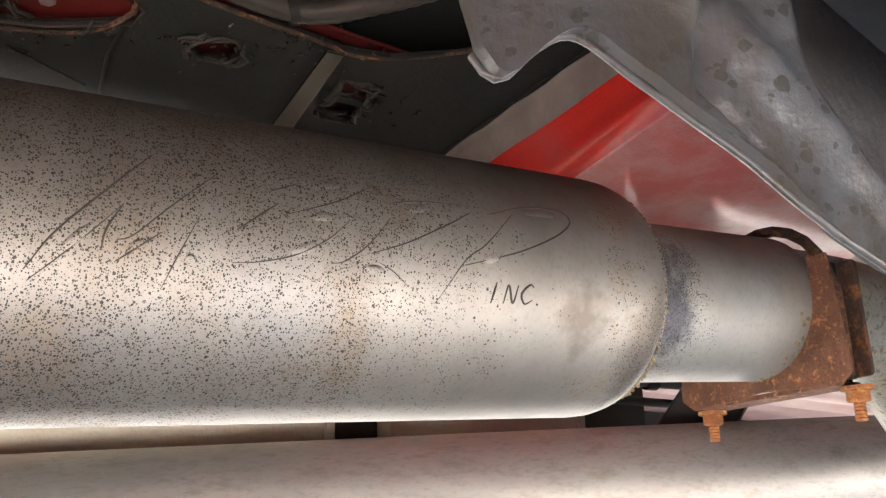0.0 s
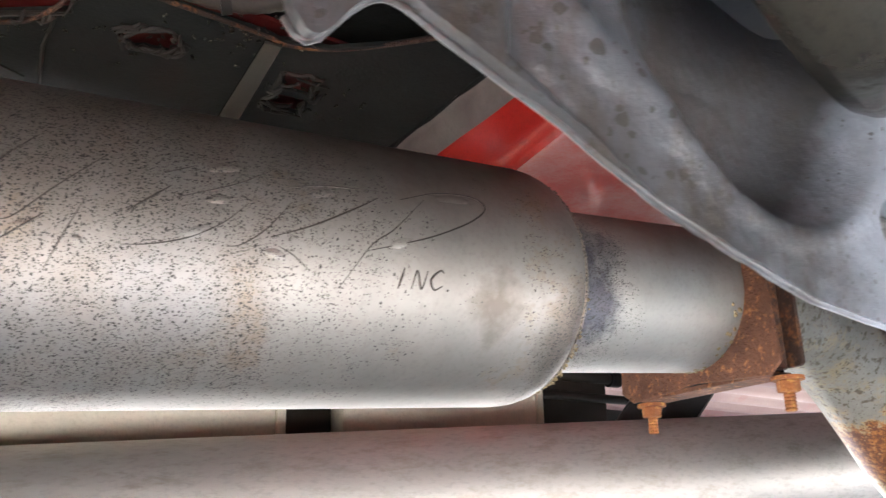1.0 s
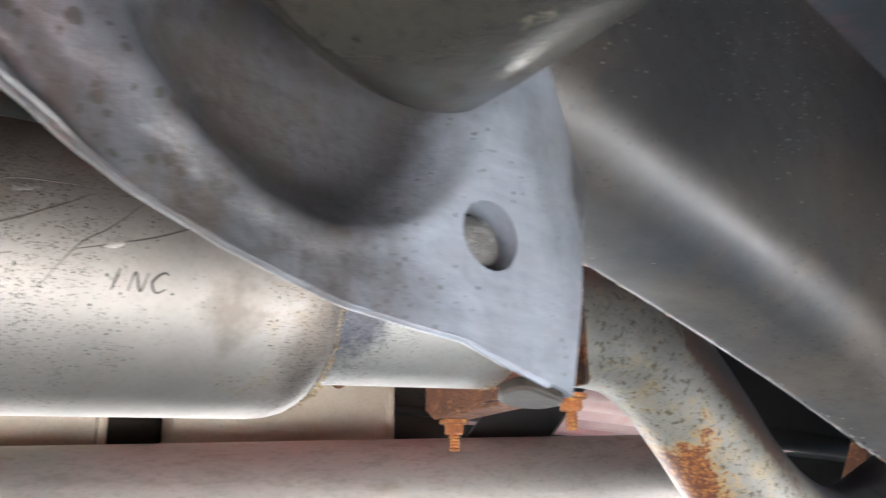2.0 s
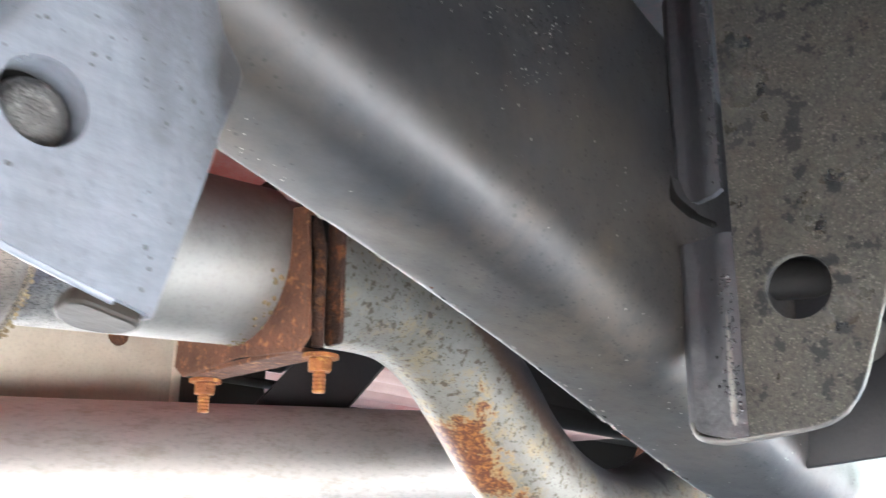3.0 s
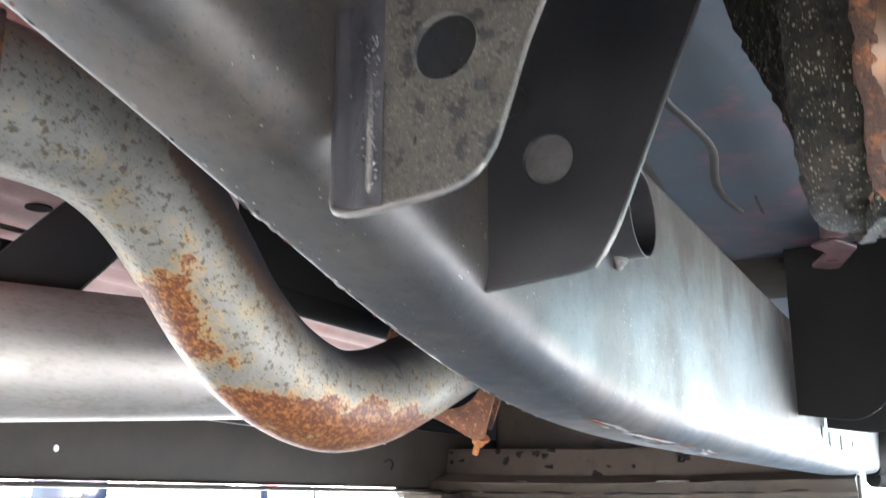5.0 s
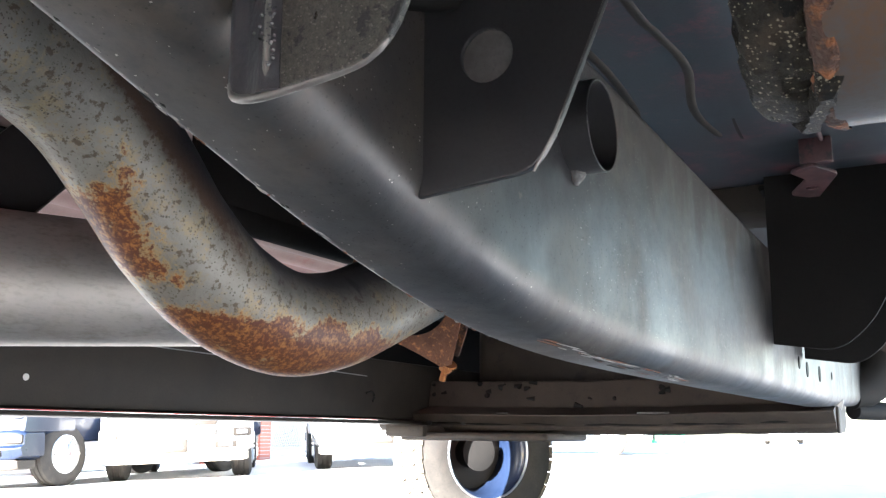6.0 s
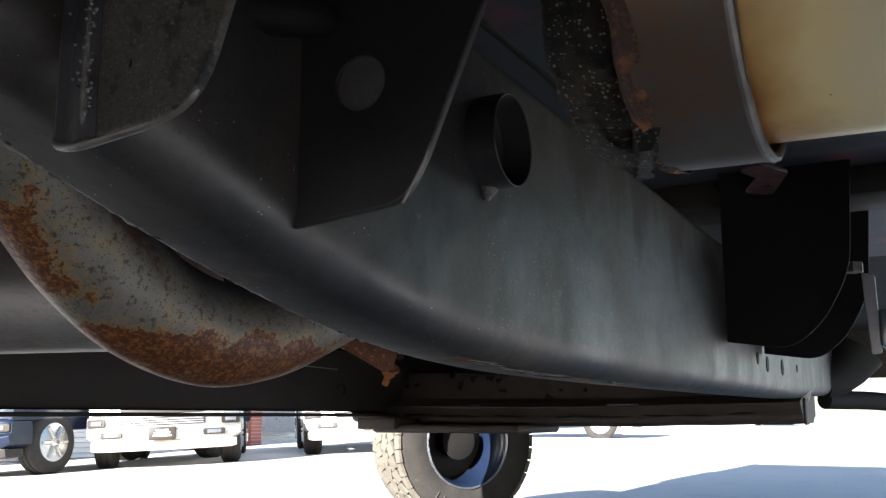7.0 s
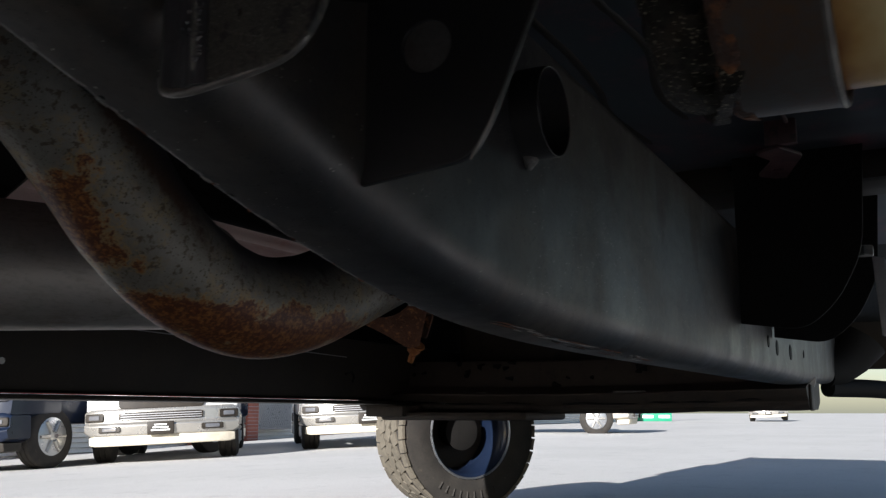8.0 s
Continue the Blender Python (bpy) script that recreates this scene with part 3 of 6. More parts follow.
def sweep(points, radii, steps=40, caps=True):
    """A round body along a path; radii is one number or one for each point."""
    bm = bmesh.new()
    pts = [Vector(p) for p in points]
    if not isinstance(radii, (list, tuple)):
        radii = [radii] * len(pts)
    rings = []
    for i, p in enumerate(pts):
        a, b = pts[max(i - 1, 0)], pts[min(i + 1, len(pts) - 1)]
        d, s, u = frame_of(b - a)
        rings.append([bm.verts.new(p + radii[i] * (math.cos(2 * math.pi * k / steps) * s + math.sin(2 * math.pi * k / steps) * u)) for k in range(steps)])
    for r0, r1 in zip(rings, rings[1:]):
        for k in range(steps):
            bm.faces.new((r0[k], r0[(k + 1) % steps], r1[(k + 1) % steps], r1[k]))
    if caps:
        bm.faces.new(rings[0][::-1])
        bm.faces.new(rings[-1])
    return bm


def glide(points, n=8):
    """Points on a smooth curve through the given ones."""
    P = [Vector(p) for p in points]
    P = [2 * P[0] - P[1]] + P + [2 * P[-1] - P[-2]]
    out = []
    for i in range(1, len(P) - 2):
        a, b, c, d = P[i - 1:i + 3]
        for k in range(n):
            t = k / n
            out.append(0.5 * ((2 * b) + (c - a) * t + (2 * a - 5 * b + 4 * c - d) * t * t + (3 * b - a - 3 * c + d) * t ** 3))
    out.append(P[-2])
    return out


def tube(points, r_out, r_in, steps=40):
    """An open tube with a wall."""
    path = list(points)
    outer, inner = [r_out] * len(path), [r_in] * len(path)
    bm = bmesh.new()
    rings = []
    for rad, pts in ((outer, path), (inner, path[::-1])):
        for i, p in enumerate(pts):
            j = i if pts is path else len(path) - 1 - i
            a, b = Vector(path[max(j - 1, 0)]), Vector(path[min(j + 1, len(path) - 1)])
            d, s, u = frame_of(b - a)
            rings.append([bm.verts.new(Vector(p) + rad[i] * (math.cos(2 * math.pi * k / steps) * s + math.sin(2 * math.pi * k / steps) * u)) for k in range(steps)])
    for r0, r1 in zip(rings, rings[1:] + rings[:1]):
        for k in range(steps):
            bm.faces.new((r0[k], r0[(k + 1) % steps], r1[(k + 1) % steps], r1[k]))
    return bm


def plate(outline, holes, thick, m, bevel=0.0012):
    """A flat plate from an outline (rounded corners given as points) with round holes (x, y, r), thick metres, laid by the matrix m."""
    cu = bpy.data.curves.new("outline", "CURVE")
    cu.dimensions, cu.fill_mode = "2D", "BOTH"
    cu.extrude, cu.bevel_depth, cu.bevel_resolution = max(thick / 2 - bevel, 0.0001), bevel, 1
    rings = [outline] + [h if len(h) > 3 else [(h[0] + h[2] * math.cos(a * math.pi / 14), h[1] + h[2] * math.sin(a * math.pi / 14)) for a in range(28)] for h in holes]
    for ring in rings:
        sp = cu.splines.new("POLY")
        sp.points.add(len(ring) - 1)
        for q, (x, y) in zip(sp.points, ring):
            q.co = (x, y, 0, 1)
        sp.use_cyclic_u = True
    ob = bpy.data.objects.new("tmp", cu)
    scene.collection.objects.link(ob)
    bpy.context.view_layer.update()
    me = bpy.data.meshes.new_from_object(ob.evaluated_get(bpy.context.evaluated_depsgraph_get()))
    bpy.data.objects.remove(ob)
    me.transform(m)
    return me


def rounded(points, radii, n=6):
    """A polygon with its corners rounded."""
    out = []
    for i, p in enumerate(points):
        r = radii[i] if isinstance(radii, (list, tuple)) else radii
        p = Vector(p)
        a, b = (Vector(points[i - 1]) - p), (Vector(points[(i + 1) % len(points)]) - p)
        r = min(r, a.length * 0.45, b.length * 0.45)
        if r <= 0:
            out.append(tuple(p))
            continue
        a, b = p + a.normalized() * r, p + b.normalized() * r
        for k in range(n + 1):
            t = k / n
            q = a * (1 - t) ** 2 + p * 2 * t * (1 - t) + b * t * t
            out.append((q.x, q.y))
    return out


def hexagon(at, axis, r, h):
    d, s, u = frame_of(axis)
    at = Vector(at)
    bm = bmesh.new()
    rings = []
    for f, k in ((0, 0.92), (0.12, 1.0), (0.88, 1.0), (1, 0.92)):
        rings.append([bm.verts.new(at + d * h * f + r * k * (math.cos(a * math.pi / 3) * s + math.sin(a * math.pi / 3) * u)) for a in range(6)])
    for r0, r1 in zip(rings, rings[1:]):
        for a in range(6):
            bm.faces.new((r0[a], r0[(a + 1) % 6], r1[(a + 1) % 6], r1[a]))
    bm.faces.new(rings[0][::-1])
    bm.faces.new(rings[-1])
    return bm


def stud(at, axis, r, h, threads=9):
    pts, rad = [], []
    d = Vector(axis).normalized()
    for i in range(threads * 2 + 1):
        pts.append(Vector(at) + d * h * i / (threads * 2))
        rad.append(r * (1.0 if i % 2 else 0.86))
    return sweep(pts, rad, 14)


YZ = Matrix(((0, 0, 1, 0), (1, 0, 0, 0), (0, 1, 0, 0), (0, 0, 0, 1)))      # plate x,y -> world y,z

# ---- setting: ground and the truck's underside ----
GROUND = -0.03


SLOPE, DOWN = 0.047, Vector((-0.48, 0.87, 0.0))      # the lot falls off gently towards the building


def ground_z(x, y):
    lat = (x - 4.93) * DOWN.x + (y - 2.05) * DOWN.y
    lat = min(max(lat, 0.0), 16.0)
    return GROUND - SLOPE * lat * lat / (lat + 0.6)


def on_lot(x, y, turn):
    """A place on the lot's ground, leaning with its slope."""
    up = Vector((SLOPE * DOWN.x, SLOPE * DOWN.y, 1.0)).normalized()
    return Matrix.Translation((x, y, ground_z(x, y))) @ Vector((0, 0, 1)).rotation_difference(up).to_matrix().to_4x4() @ Matrix.Rotation(radians(turn), 4, "Z")


def ground():
    bm = bmesh.new()
    bmesh.ops.create_grid(bm, x_segments=160, y_segments=160, size=1.0)
    for v in bm.verts:
        s = 400.0
        v.co.x = math.copysign(abs(v.co.x) ** 3.0, v.co.x) * s
        v.co.y = math.copysign(abs(v.co.y) ** 3.0, v.co.y) * s
        v.co.z = ground_z(v.co.x, v.co.y)
    ob = part("ground", bm, "asphalt", None)
    return tagged(ob, "sunlit grey asphalt of a parking lot", "ground", kind="structure")


ground()
# unseen sheet added under the truck so less light bounces up
dim_sheet = part("unseen_dim_ground", box(-3.4, 4.3, 0.10, 2.1, -0.2, GROUND + 0.004, 0), "dim_ground", smooth=False)
tagged(dim_sheet, "unseen dark ground sheet added to cut light under the truck", "pavement", kind="structure")

FLOOR_Z = 0.94


def ribbed(x0, x1, y0, y1, z, ribs, depth, nx=90, ny=90):
    """A pressed floor sheet with raised ribs: (along, centre, half width, start, end)."""
    bm = bmesh.new()
    for layer in (0.0, 0.004):
        grid = []
        for i in range(nx + 1):
            row = []
            for j in range(ny + 1):
                x, y = x0 + (x1 - x0) * i / nx, y0 + (y1 - y0) * j / ny
                h = 0.0
                for along, c, w, a, b in ribs:
                    u, v = (x, y) if along == "x" else (y, x)
                    wander = 0.012 * math.sin(u * 5.0 + c * 40) if c < 0.9 else 0.0
                    side = 1 / (1 + math.exp(-(w - abs(v - c - wander)) / 0.006))
                    run = 1 / (1 + math.exp(-(u - a) / 0.010)) / (1 + math.exp(-(b - u) / 0.010))
                    h = max(h, side * run)
                row.append(bm.verts.new((x, y, z + depth * h + layer)))
            grid.append(row)
        for i in range(nx):
            for j in range(ny):
                bm.faces.new((grid[i][j], grid[i][j + 1], grid[i + 1][j + 1], grid[i + 1][j]))
    return bm


def floors():
    # red floor between the rails, corrugated across
    ob = part("floor_red", ribbed(0.755, 1.20, 0.42, 1.9, FLOOR_Z, [("x", 1.0 + 0.115 * k, 0.030, 0.95, 3.2) for k in range(8)], 0.020, 40, 160), "floor")
    tagged(ob, "glossy red floor under the truck", "floor", kind="structure")
    # paler length: dust and the ground's reflection put into the floor colour
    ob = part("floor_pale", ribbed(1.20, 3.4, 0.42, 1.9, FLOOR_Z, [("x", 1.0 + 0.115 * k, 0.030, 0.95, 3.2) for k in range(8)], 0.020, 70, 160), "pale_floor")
    tagged(ob, "corrugated truck floor, paled for dust and mirrored bright ground", "floor", kind="structure")

    def along(y, row):
        f = max(-0.35, min(0.45, y - 0.6))
        top, foot = 0.629 + 0.11 * (y - 0.6), 0.640 + 0.25 * f + 0.11 * (y - 0.6 - f)
        bank = 0.0015 * math.sin(y * 31)
        ctrl = [(top - 0.006, 1.0402), (top - 0.002, 1.034), (top, 1.020), (top + 0.25 * (foot - top) + bank, 0.998), (top + 0.55 * (foot - top) + bank, 0.972), (foot - 0.004, 0.953), (foot + 0.004, 0.9435), (foot + 0.014, 0.9400), (foot + 0.03, 0.9388), (0.772, 0.9385)]
        return [(p.x, y, p.y) for p in glide([(a, b, 0) for a, b in ctrl[row[0]:row[1]]], 5)]

    for name, row, mat, lab in (("floor_step_top", (0, 4), "dust_strip", "grey dusty strip along the top of the step"), ("floor_step", (3, 8), "red", "bright red step in the painted floor"), ("floor_apron", (7, 10), "floor", "glossy red floor at the foot of the step")):
        bm = bmesh.new()
        rows = [[bm.verts.new(c) for c in along(0.25 + 1.65 * k / 44, row)] for k in range(45)]
        for a, b in zip(rows, rows[1:]):
            for k in range(len(a) - 1):
                bm.faces.new((a[k], a[k + 1], b[k + 1], b[k]))
        tagged(part(name, bm, mat), lab, "floor", kind="structure")
    # black strip laid in as the shade of the gap over the step
    seam = [(0.6235 + 0.11 * (y - 0.6), y, 1.0385) for y in (0.45 + 0.03 * k for k in range(20))]
    tagged(part("step_seam", sweep(seam, [0.0022 + 0.0012 * math.sin(k * 1.9) for k in range(20)], 8), "black_and_shade"), "black strip painted as gap shade above the step", "seam", kind="structure")
    ob = pan = part("floor_pan", ribbed(0.60, 3.4, -0.465, 0.418, FLOOR_Z, [("x", 0.085, 0.032, 0.9, 2.02), ("x", -0.03, 0.026, 0.9, 1.95), ("x", -0.16, 0.03, 0.9, 2.1), ("x", 0.30, 0.03, 0.95, 2.3), ("y", 2.14, 0.03, -0.3, 0.12)], -0.005, 150, 130), "pan")
    tagged(ob, "grey floor pan with pressed ribs and a red tint", "floor", kind="structure")
    sill = part("sill_flange", sweep([(0.95, 0.014, 0.935), (1.5, 0.014, 0.935), (2.06, 0.014, 0.935)], 0.004, 8), "dull_pink")
    tagged(sill, "thin red flange under the floor pan", "flange", kind="structure")
    bar = part("floor_bar", box(2.30, 2.46, -0.47, 0.41, 0.885, FLOOR_Z + 0.03, 0.015), "black")
    tagged(bar, "dark cross bar under the floor pan", "cross bar", kind="structure")
    # pan grooves drawn as thin lines, their shade painted black
    for ctrl in ([(1.0, 0.232), (1.49, 0.234), (1.614, 0.233), (1.765, 0.244), (1.901, 0.262), (2.246, 0.235)], [(0.9, 0.14), (1.41, 0.146), (1.518, 0.140), (1.642, 0.135), (1.837, 0.168), (2.063, 0.146)], [(0.9, 0.085), (1.423, 0.092), (1.55, 0.088), (1.675, 0.094), (1.896, 0.122), (2.06, 0.130)], [(0.9, -0.04), (1.5, -0.035), (1.75, -0.02), (1.98, 0.02)]):
        path = [(q.x, q.y, FLOOR_Z + 0.0075) for q in glide([(a, b, 0) for a, b in ctrl], 8)]
        n = len(path)
        part("rib", sweep(path, [0.0100 * (1.0 if 2 < k < n - 4 else 0.55) for k in range(n)], 16), "black", pan, "pressed line painted black as its own shade")
    # bent brackets and a bundle of lines at the pan's front end
    t = thing("seat_bracket", "pinkish bent sheet bracket under the floor pan", "bracket", "floor brackets")
    part("arm", plate(rounded([(2.03, 0.03), (2.10, 0.0), (2.26, 0.05), (2.22, 0.09), (2.12, 0.05), (2.06, 0.07)], 0.012), [(2.18, 0.05, 0.012)], 0.006, Matrix.Translation((0, 0, 0.895))), "dull_pink", t, smooth=False)
    part("leg", box(2.03, 2.045, 0.0, 0.05, 0.898, FLOOR_Z, 0.002), "dull_pink", t)
    t = thing("seat_bracket", "pinkish bent sheet bracket under the floor pan", "bracket", "floor brackets")
    part("arm", plate(rounded([(2.38, 0.07), (2.62, 0.02), (2.66, 0.06), (2.52, 0.12), (2.40, 0.12)], 0.02), [(2.57, 0.06, 0.014)], 0.006, Matrix.Translation((0, 0, 0.85)) @ Matrix.Rotation(radians(4), 4, "Y") @ Matrix.Translation((0, 0, 0.16))), "dull_pink", t, smooth=False)
    part("leg", box(2.40, 2.42, 0.07, 0.12, 0.86, FLOOR_Z, 0.003), "dull_pink", t)
    t = thing("line_bundle", "dark bundle of lines clipped along the floor pan", "cable bundle")
    for k in range(3):
        part("line", sweep(glide([(2.27, 0.150 - 0.012 * k, 0.925), (2.36, 0.145 - 0.012 * k, 0.905), (2.5, 0.13 - 0.02 * k, 0.885 - 0.01 * k), (2.9, 0.09 - 0.03 * k, 0.87), (3.4, 0.05, 0.875)], 6), 0.006, 8), "black_and_shade", t)
    for x in (2.45, 2.8):
        part("clip", box(x - 0.012, x + 0.012, 0.10, 0.15, 0.885, 0.92, 0.006), "black_and_shade", t)
    # black undercoated panel behind, with two torn openings
    rnd = random.Random(4)
    torn = [[(0.318 + 0.034 * rnd.uniform(0.75, 1.1) * math.cos(a * math.pi / 12), 0.79 + 0.026 * rnd.uniform(0.75, 1.1) * math.sin(a * math.pi / 12)) for a in range(24)]]
    quad = [(0.455, 0.775), (0.492, 0.772), (0.515, 0.86), (0.470, 0.862)]
    ring = []
    for k in range(4):
        a, b = Vector(quad[k]), Vector(quad[(k + 1) % 4])
        for f in (0.0, 0.2, 0.4, 0.6, 0.8):
            q = a.lerp(b, f)
            ring.append((q.x + rnd.uniform(-0.003, 0.003), q.y + rnd.uniform(-0.003, 0.003)))
    torn.append(ring)
    red_cut = [(0.10, 0.74), (0.20, 0.735), (0.235, 0.76), (0.238, 0.785), (0.17, 0.838), (0.10, 0.86)]
    out = [(-2.2, 0.72), (0.40, 0.72), (0.42, 0.724), (0.47, 0.712), (0.52, 0.668), (0.575, 0.60), (0.632, 0.555), (0.78, 1.9), (-2.2, 1.9)]
    dark = part("floor_dark", plate(out, torn + [red_cut], 0.006, Matrix.Translation((0, 0, 1.043)), 0.001), "dark_floor", smooth=False)
    tagged(dark, "black undercoated floor panel with torn openings", "floor", kind="structure")
    for loop in torn + [red_cut]:
        for _ in range(2):
            path = [(x + rnd.uniform(-0.003, 0.003), y + rnd.uniform(-0.003, 0.003), 1.039 + rnd.uniform(-0.003, 0.002)) for x, y in loop]
            part("torn_edge", sweep(path + path[:1], [0.0022 * rnd.uniform(0.4, 1.6) for _ in range(len(path) + 1)], 7), "black", dark, "ragged torn edge")
    for cx, cy, wx, wy in ((0.318, 0.79, 0.030, 0.022), (0.483, 0.818, 0.024, 0.036), (0.17, 0.80, 0.05, 0.03)):
        for k in range(15):
            a = rnd.uniform(0, 2 * math.pi)
            p = Vector((cx + wx * rnd.uniform(0.7, 1.15) * math.cos(a), cy + wy * rnd.uniform(0.7, 1.15) * math.sin(a), 1.0385))
            turn = Vector((-math.sin(a), math.cos(a), 0)) * rnd.uniform(0.006, 0.016) + Vector((rnd.uniform(-0.006, 0.006), rnd.uniform(-0.006, 0.006), 0))
            lift = Vector((0, 0, -rnd.uniform(0.001, 0.006)))
            part("torn_shard", sweep(glide([p - turn, p + lift, p + turn], 4), [0.0006] + [rnd.uniform(0.0012, 0.0026)] * 7 + [0.0005], 7), "black", dark, "black torn strip")
    part("strap", plate([(0.408, 0.728), (0.424, 0.726), (0.462, 0.91), (0.440, 0.91)], [], 0.004, Matrix.Translation((0, 0, 1.037))), "cylinder", dark, "flat greyish strap", smooth=False)
    part("clip_strip", plate([(0.452, 0.81), (0.505, 0.808), (0.508, 0.818), (0.455, 0.822)], [], 0.005, Matrix.Translation((0, 0, 1.040))), "dark_floor", dark, smooth=False)
    part("seam", sweep([(0.23, 0.80, 1.039), (0.235, 0.86, 1.0385), (0.255, 0.95, 1.039)], 0.0018, 8), "black", dark)
    part("gold_bead", sweep(glide([(0.11, 0.864, 1.037), (0.137, 0.857, 1.036), (0.164, 0.847, 1.036), (0.203, 0.823, 1.036), (0.218, 0.798, 1.036), (0.228, 0.768, 1.037), (0.225, 0.747, 1.038)], 5), [0.0026 * (0.75 + 0.5 * ((k * 7) % 5) / 5) for k in range(31)], 9), "dark_rust", dark, "golden brown sealant bead")
    part("bare_edge", sweep([(0.15, 0.894, 1.0385), (0.191, 0.913, 1.0385), (0.236, 0.934, 1.0385)], 0.0009, 7), "cylinder", dark, "bright scratched edge")
    part("bolt", hexagon((0.166, 0.818, 1.060), (0, 0, -1), 0.008, 0.008), "rim", dark, "small bright bolt", smooth=False)
    part("edge_bead", sweep(glide([(0.1, 0.69, 1.043), (0.27, 0.716, 1.041), (0.40, 0.722, 1.040), (0.43, 0.727, 1.040), (0.475, 0.712, 1.042), (0.52, 0.668, 1.042), (0.575, 0.60, 1.042)], 5), 0.0026, 8), "dark_rust", dark, "dark rusty bead along the panel's edge")
    for k in range(150):
        x, y = rnd.choice(((0.32, 0.79), (0.49, 0.82), (0.16, 0.85), (0.40, 0.73)))
        p = Vector((x + rnd.gauss(0, 0.03), y + rnd.gauss(0, 0.022), 1.0395))
        part("grit_lump", sweep([p, p + Vector((rnd.uniform(-0.006, 0.006), rnd.uniform(-0.006, 0.006), -0.002))], [0.0016, 0.0007], 6), "coarse", dark)
    back = part("floor_upper", box(-2.2, 0.70, -0.47, 1.9, 1.085, 1.095, 0), "dark_floor", smooth=False)
    tagged(back, "dark upper floor skin above the panel", "floor", kind="structure")
    red = part("floor_inner_red", box(-0.1, 0.54, 0.725, 0.95, 1.060, 1.064, 0), "maroon", smooth=False)
    tagged(red, "red painted skin behind the torn panel", "floor", kind="structure")
    h = thing("hose", "grey ribbed hose clipped under the floor", "hose")
    part("hose", sweep(glide([(0.20, 0.70, 1.06), (0.335, 0.672, 1.03), (0.40, 0.625, 1.035), (0.47, 0.55, 1.055), (0.55, 0.40, 1.08)], 14), [0.0105 + 0.0009 * (k % 2) for k in range(57)], 14), "brown", h)
    part("clip", sweep([(0.335, 0.672, 1.028), (0.343, 0.668, 1.030)], 0.014, 14), "black", h)


floors()


def truck_sides():
    """Body sides, rear and roof that close the truck around its underside; mostly unseen, sized to shape light."""
    # near walls are unseen; their lower edges set how much light enters
    spec = [("wall_near", (0.55, 2.4, -0.52, -0.475, 0.38, 1.9), "red"), ("wall_near_front", (2.403, 6.2, -0.52, -0.475, 1.10, 1.9), "red"), ("wall_near_rear", (-2.2, -0.303, -0.52, -0.475, 0.16, 1.9), "red"), ("wall_near_arch", (-0.30, 0.545, -0.52, -0.475, 0.41, 1.9), "red"), ("wall_far", (-2.2, 6.2, 1.90, 1.945, 0.515, 2.0), "red"),
            ("wall_rear", (-2.25, -2.2, -0.52, 2.0, 0.22, 1.9), "red"), ("wall_front", (6.2, 6.25, -0.52, 2.0, 0.7, 1.3), "black"),
            ("ceiling", (-2.2, 6.2, -0.475, 1.95, 1.86, 1.9), "dark_floor"), ("roof_cab", (2.2, 4.6, -0.45, 1.92, 2.02, 2.5), "red"), ("floor_front", (3.4, 6.2, -0.475, 1.95, 0.96, 0.98), "dark_floor")]
    # dark linings added inside to cut light bounced off the red walls
    spec += [("bounce_block_near", (-0.29, 2.4, -0.474, -0.470, 0.42, 1.85), "dark_floor"), ("bounce_block_near_front", (2.403, 6.2, -0.474, -0.470, 1.11, 1.85), "dark_floor"), ("bounce_block_far", (-2.2, 6.2, 1.890, 1.896, 0.52, 1.85), "black_and_shade"), ("bounce_block_rear", (-2.199, -2.195, -0.47, 1.94, 0.23, 1.85), "dark_floor")]
    for name, c, mat in spec:
        tagged(part(name, box(*c, bevel=0), mat, smooth=False), "plain panel closing the red truck, set to shape light", "body panel", kind="structure")


truck_sides()


# ---- the exhaust ----
AX0, AXD = Vector((0.514, 0.529, 0.758)), Vector((1, -0.022, 0.072)).normalized()
AXU = (Vector((0, -1, 0)) - AXD * AXD.dot(Vector((0, -1, 0)))).normalized()
AXW = AXU.cross(AXD)
AXW = AXW if AXW.z > 0 else -AXW
MUF_R = 0.0940


def on_muffler(d, deg, r):
    a = radians(deg)
    return AX0 + AXD * d + r * (math.cos(a) * AXU + math.sin(a) * AXW)


def stroke(points, r, lift=0.0):
    path = glide([(d, a, 0) for d, a in points], 8)
    n = len(path) - 1
    return sweep([on_muffler(p.x - 0.007, p.y, MUF_R + lift) for p in path], [r * (0.35 + 0.65 * math.sin(math.pi * min(max(i / n, 0.08), 0.92))) for i in range(n + 1)], 10)


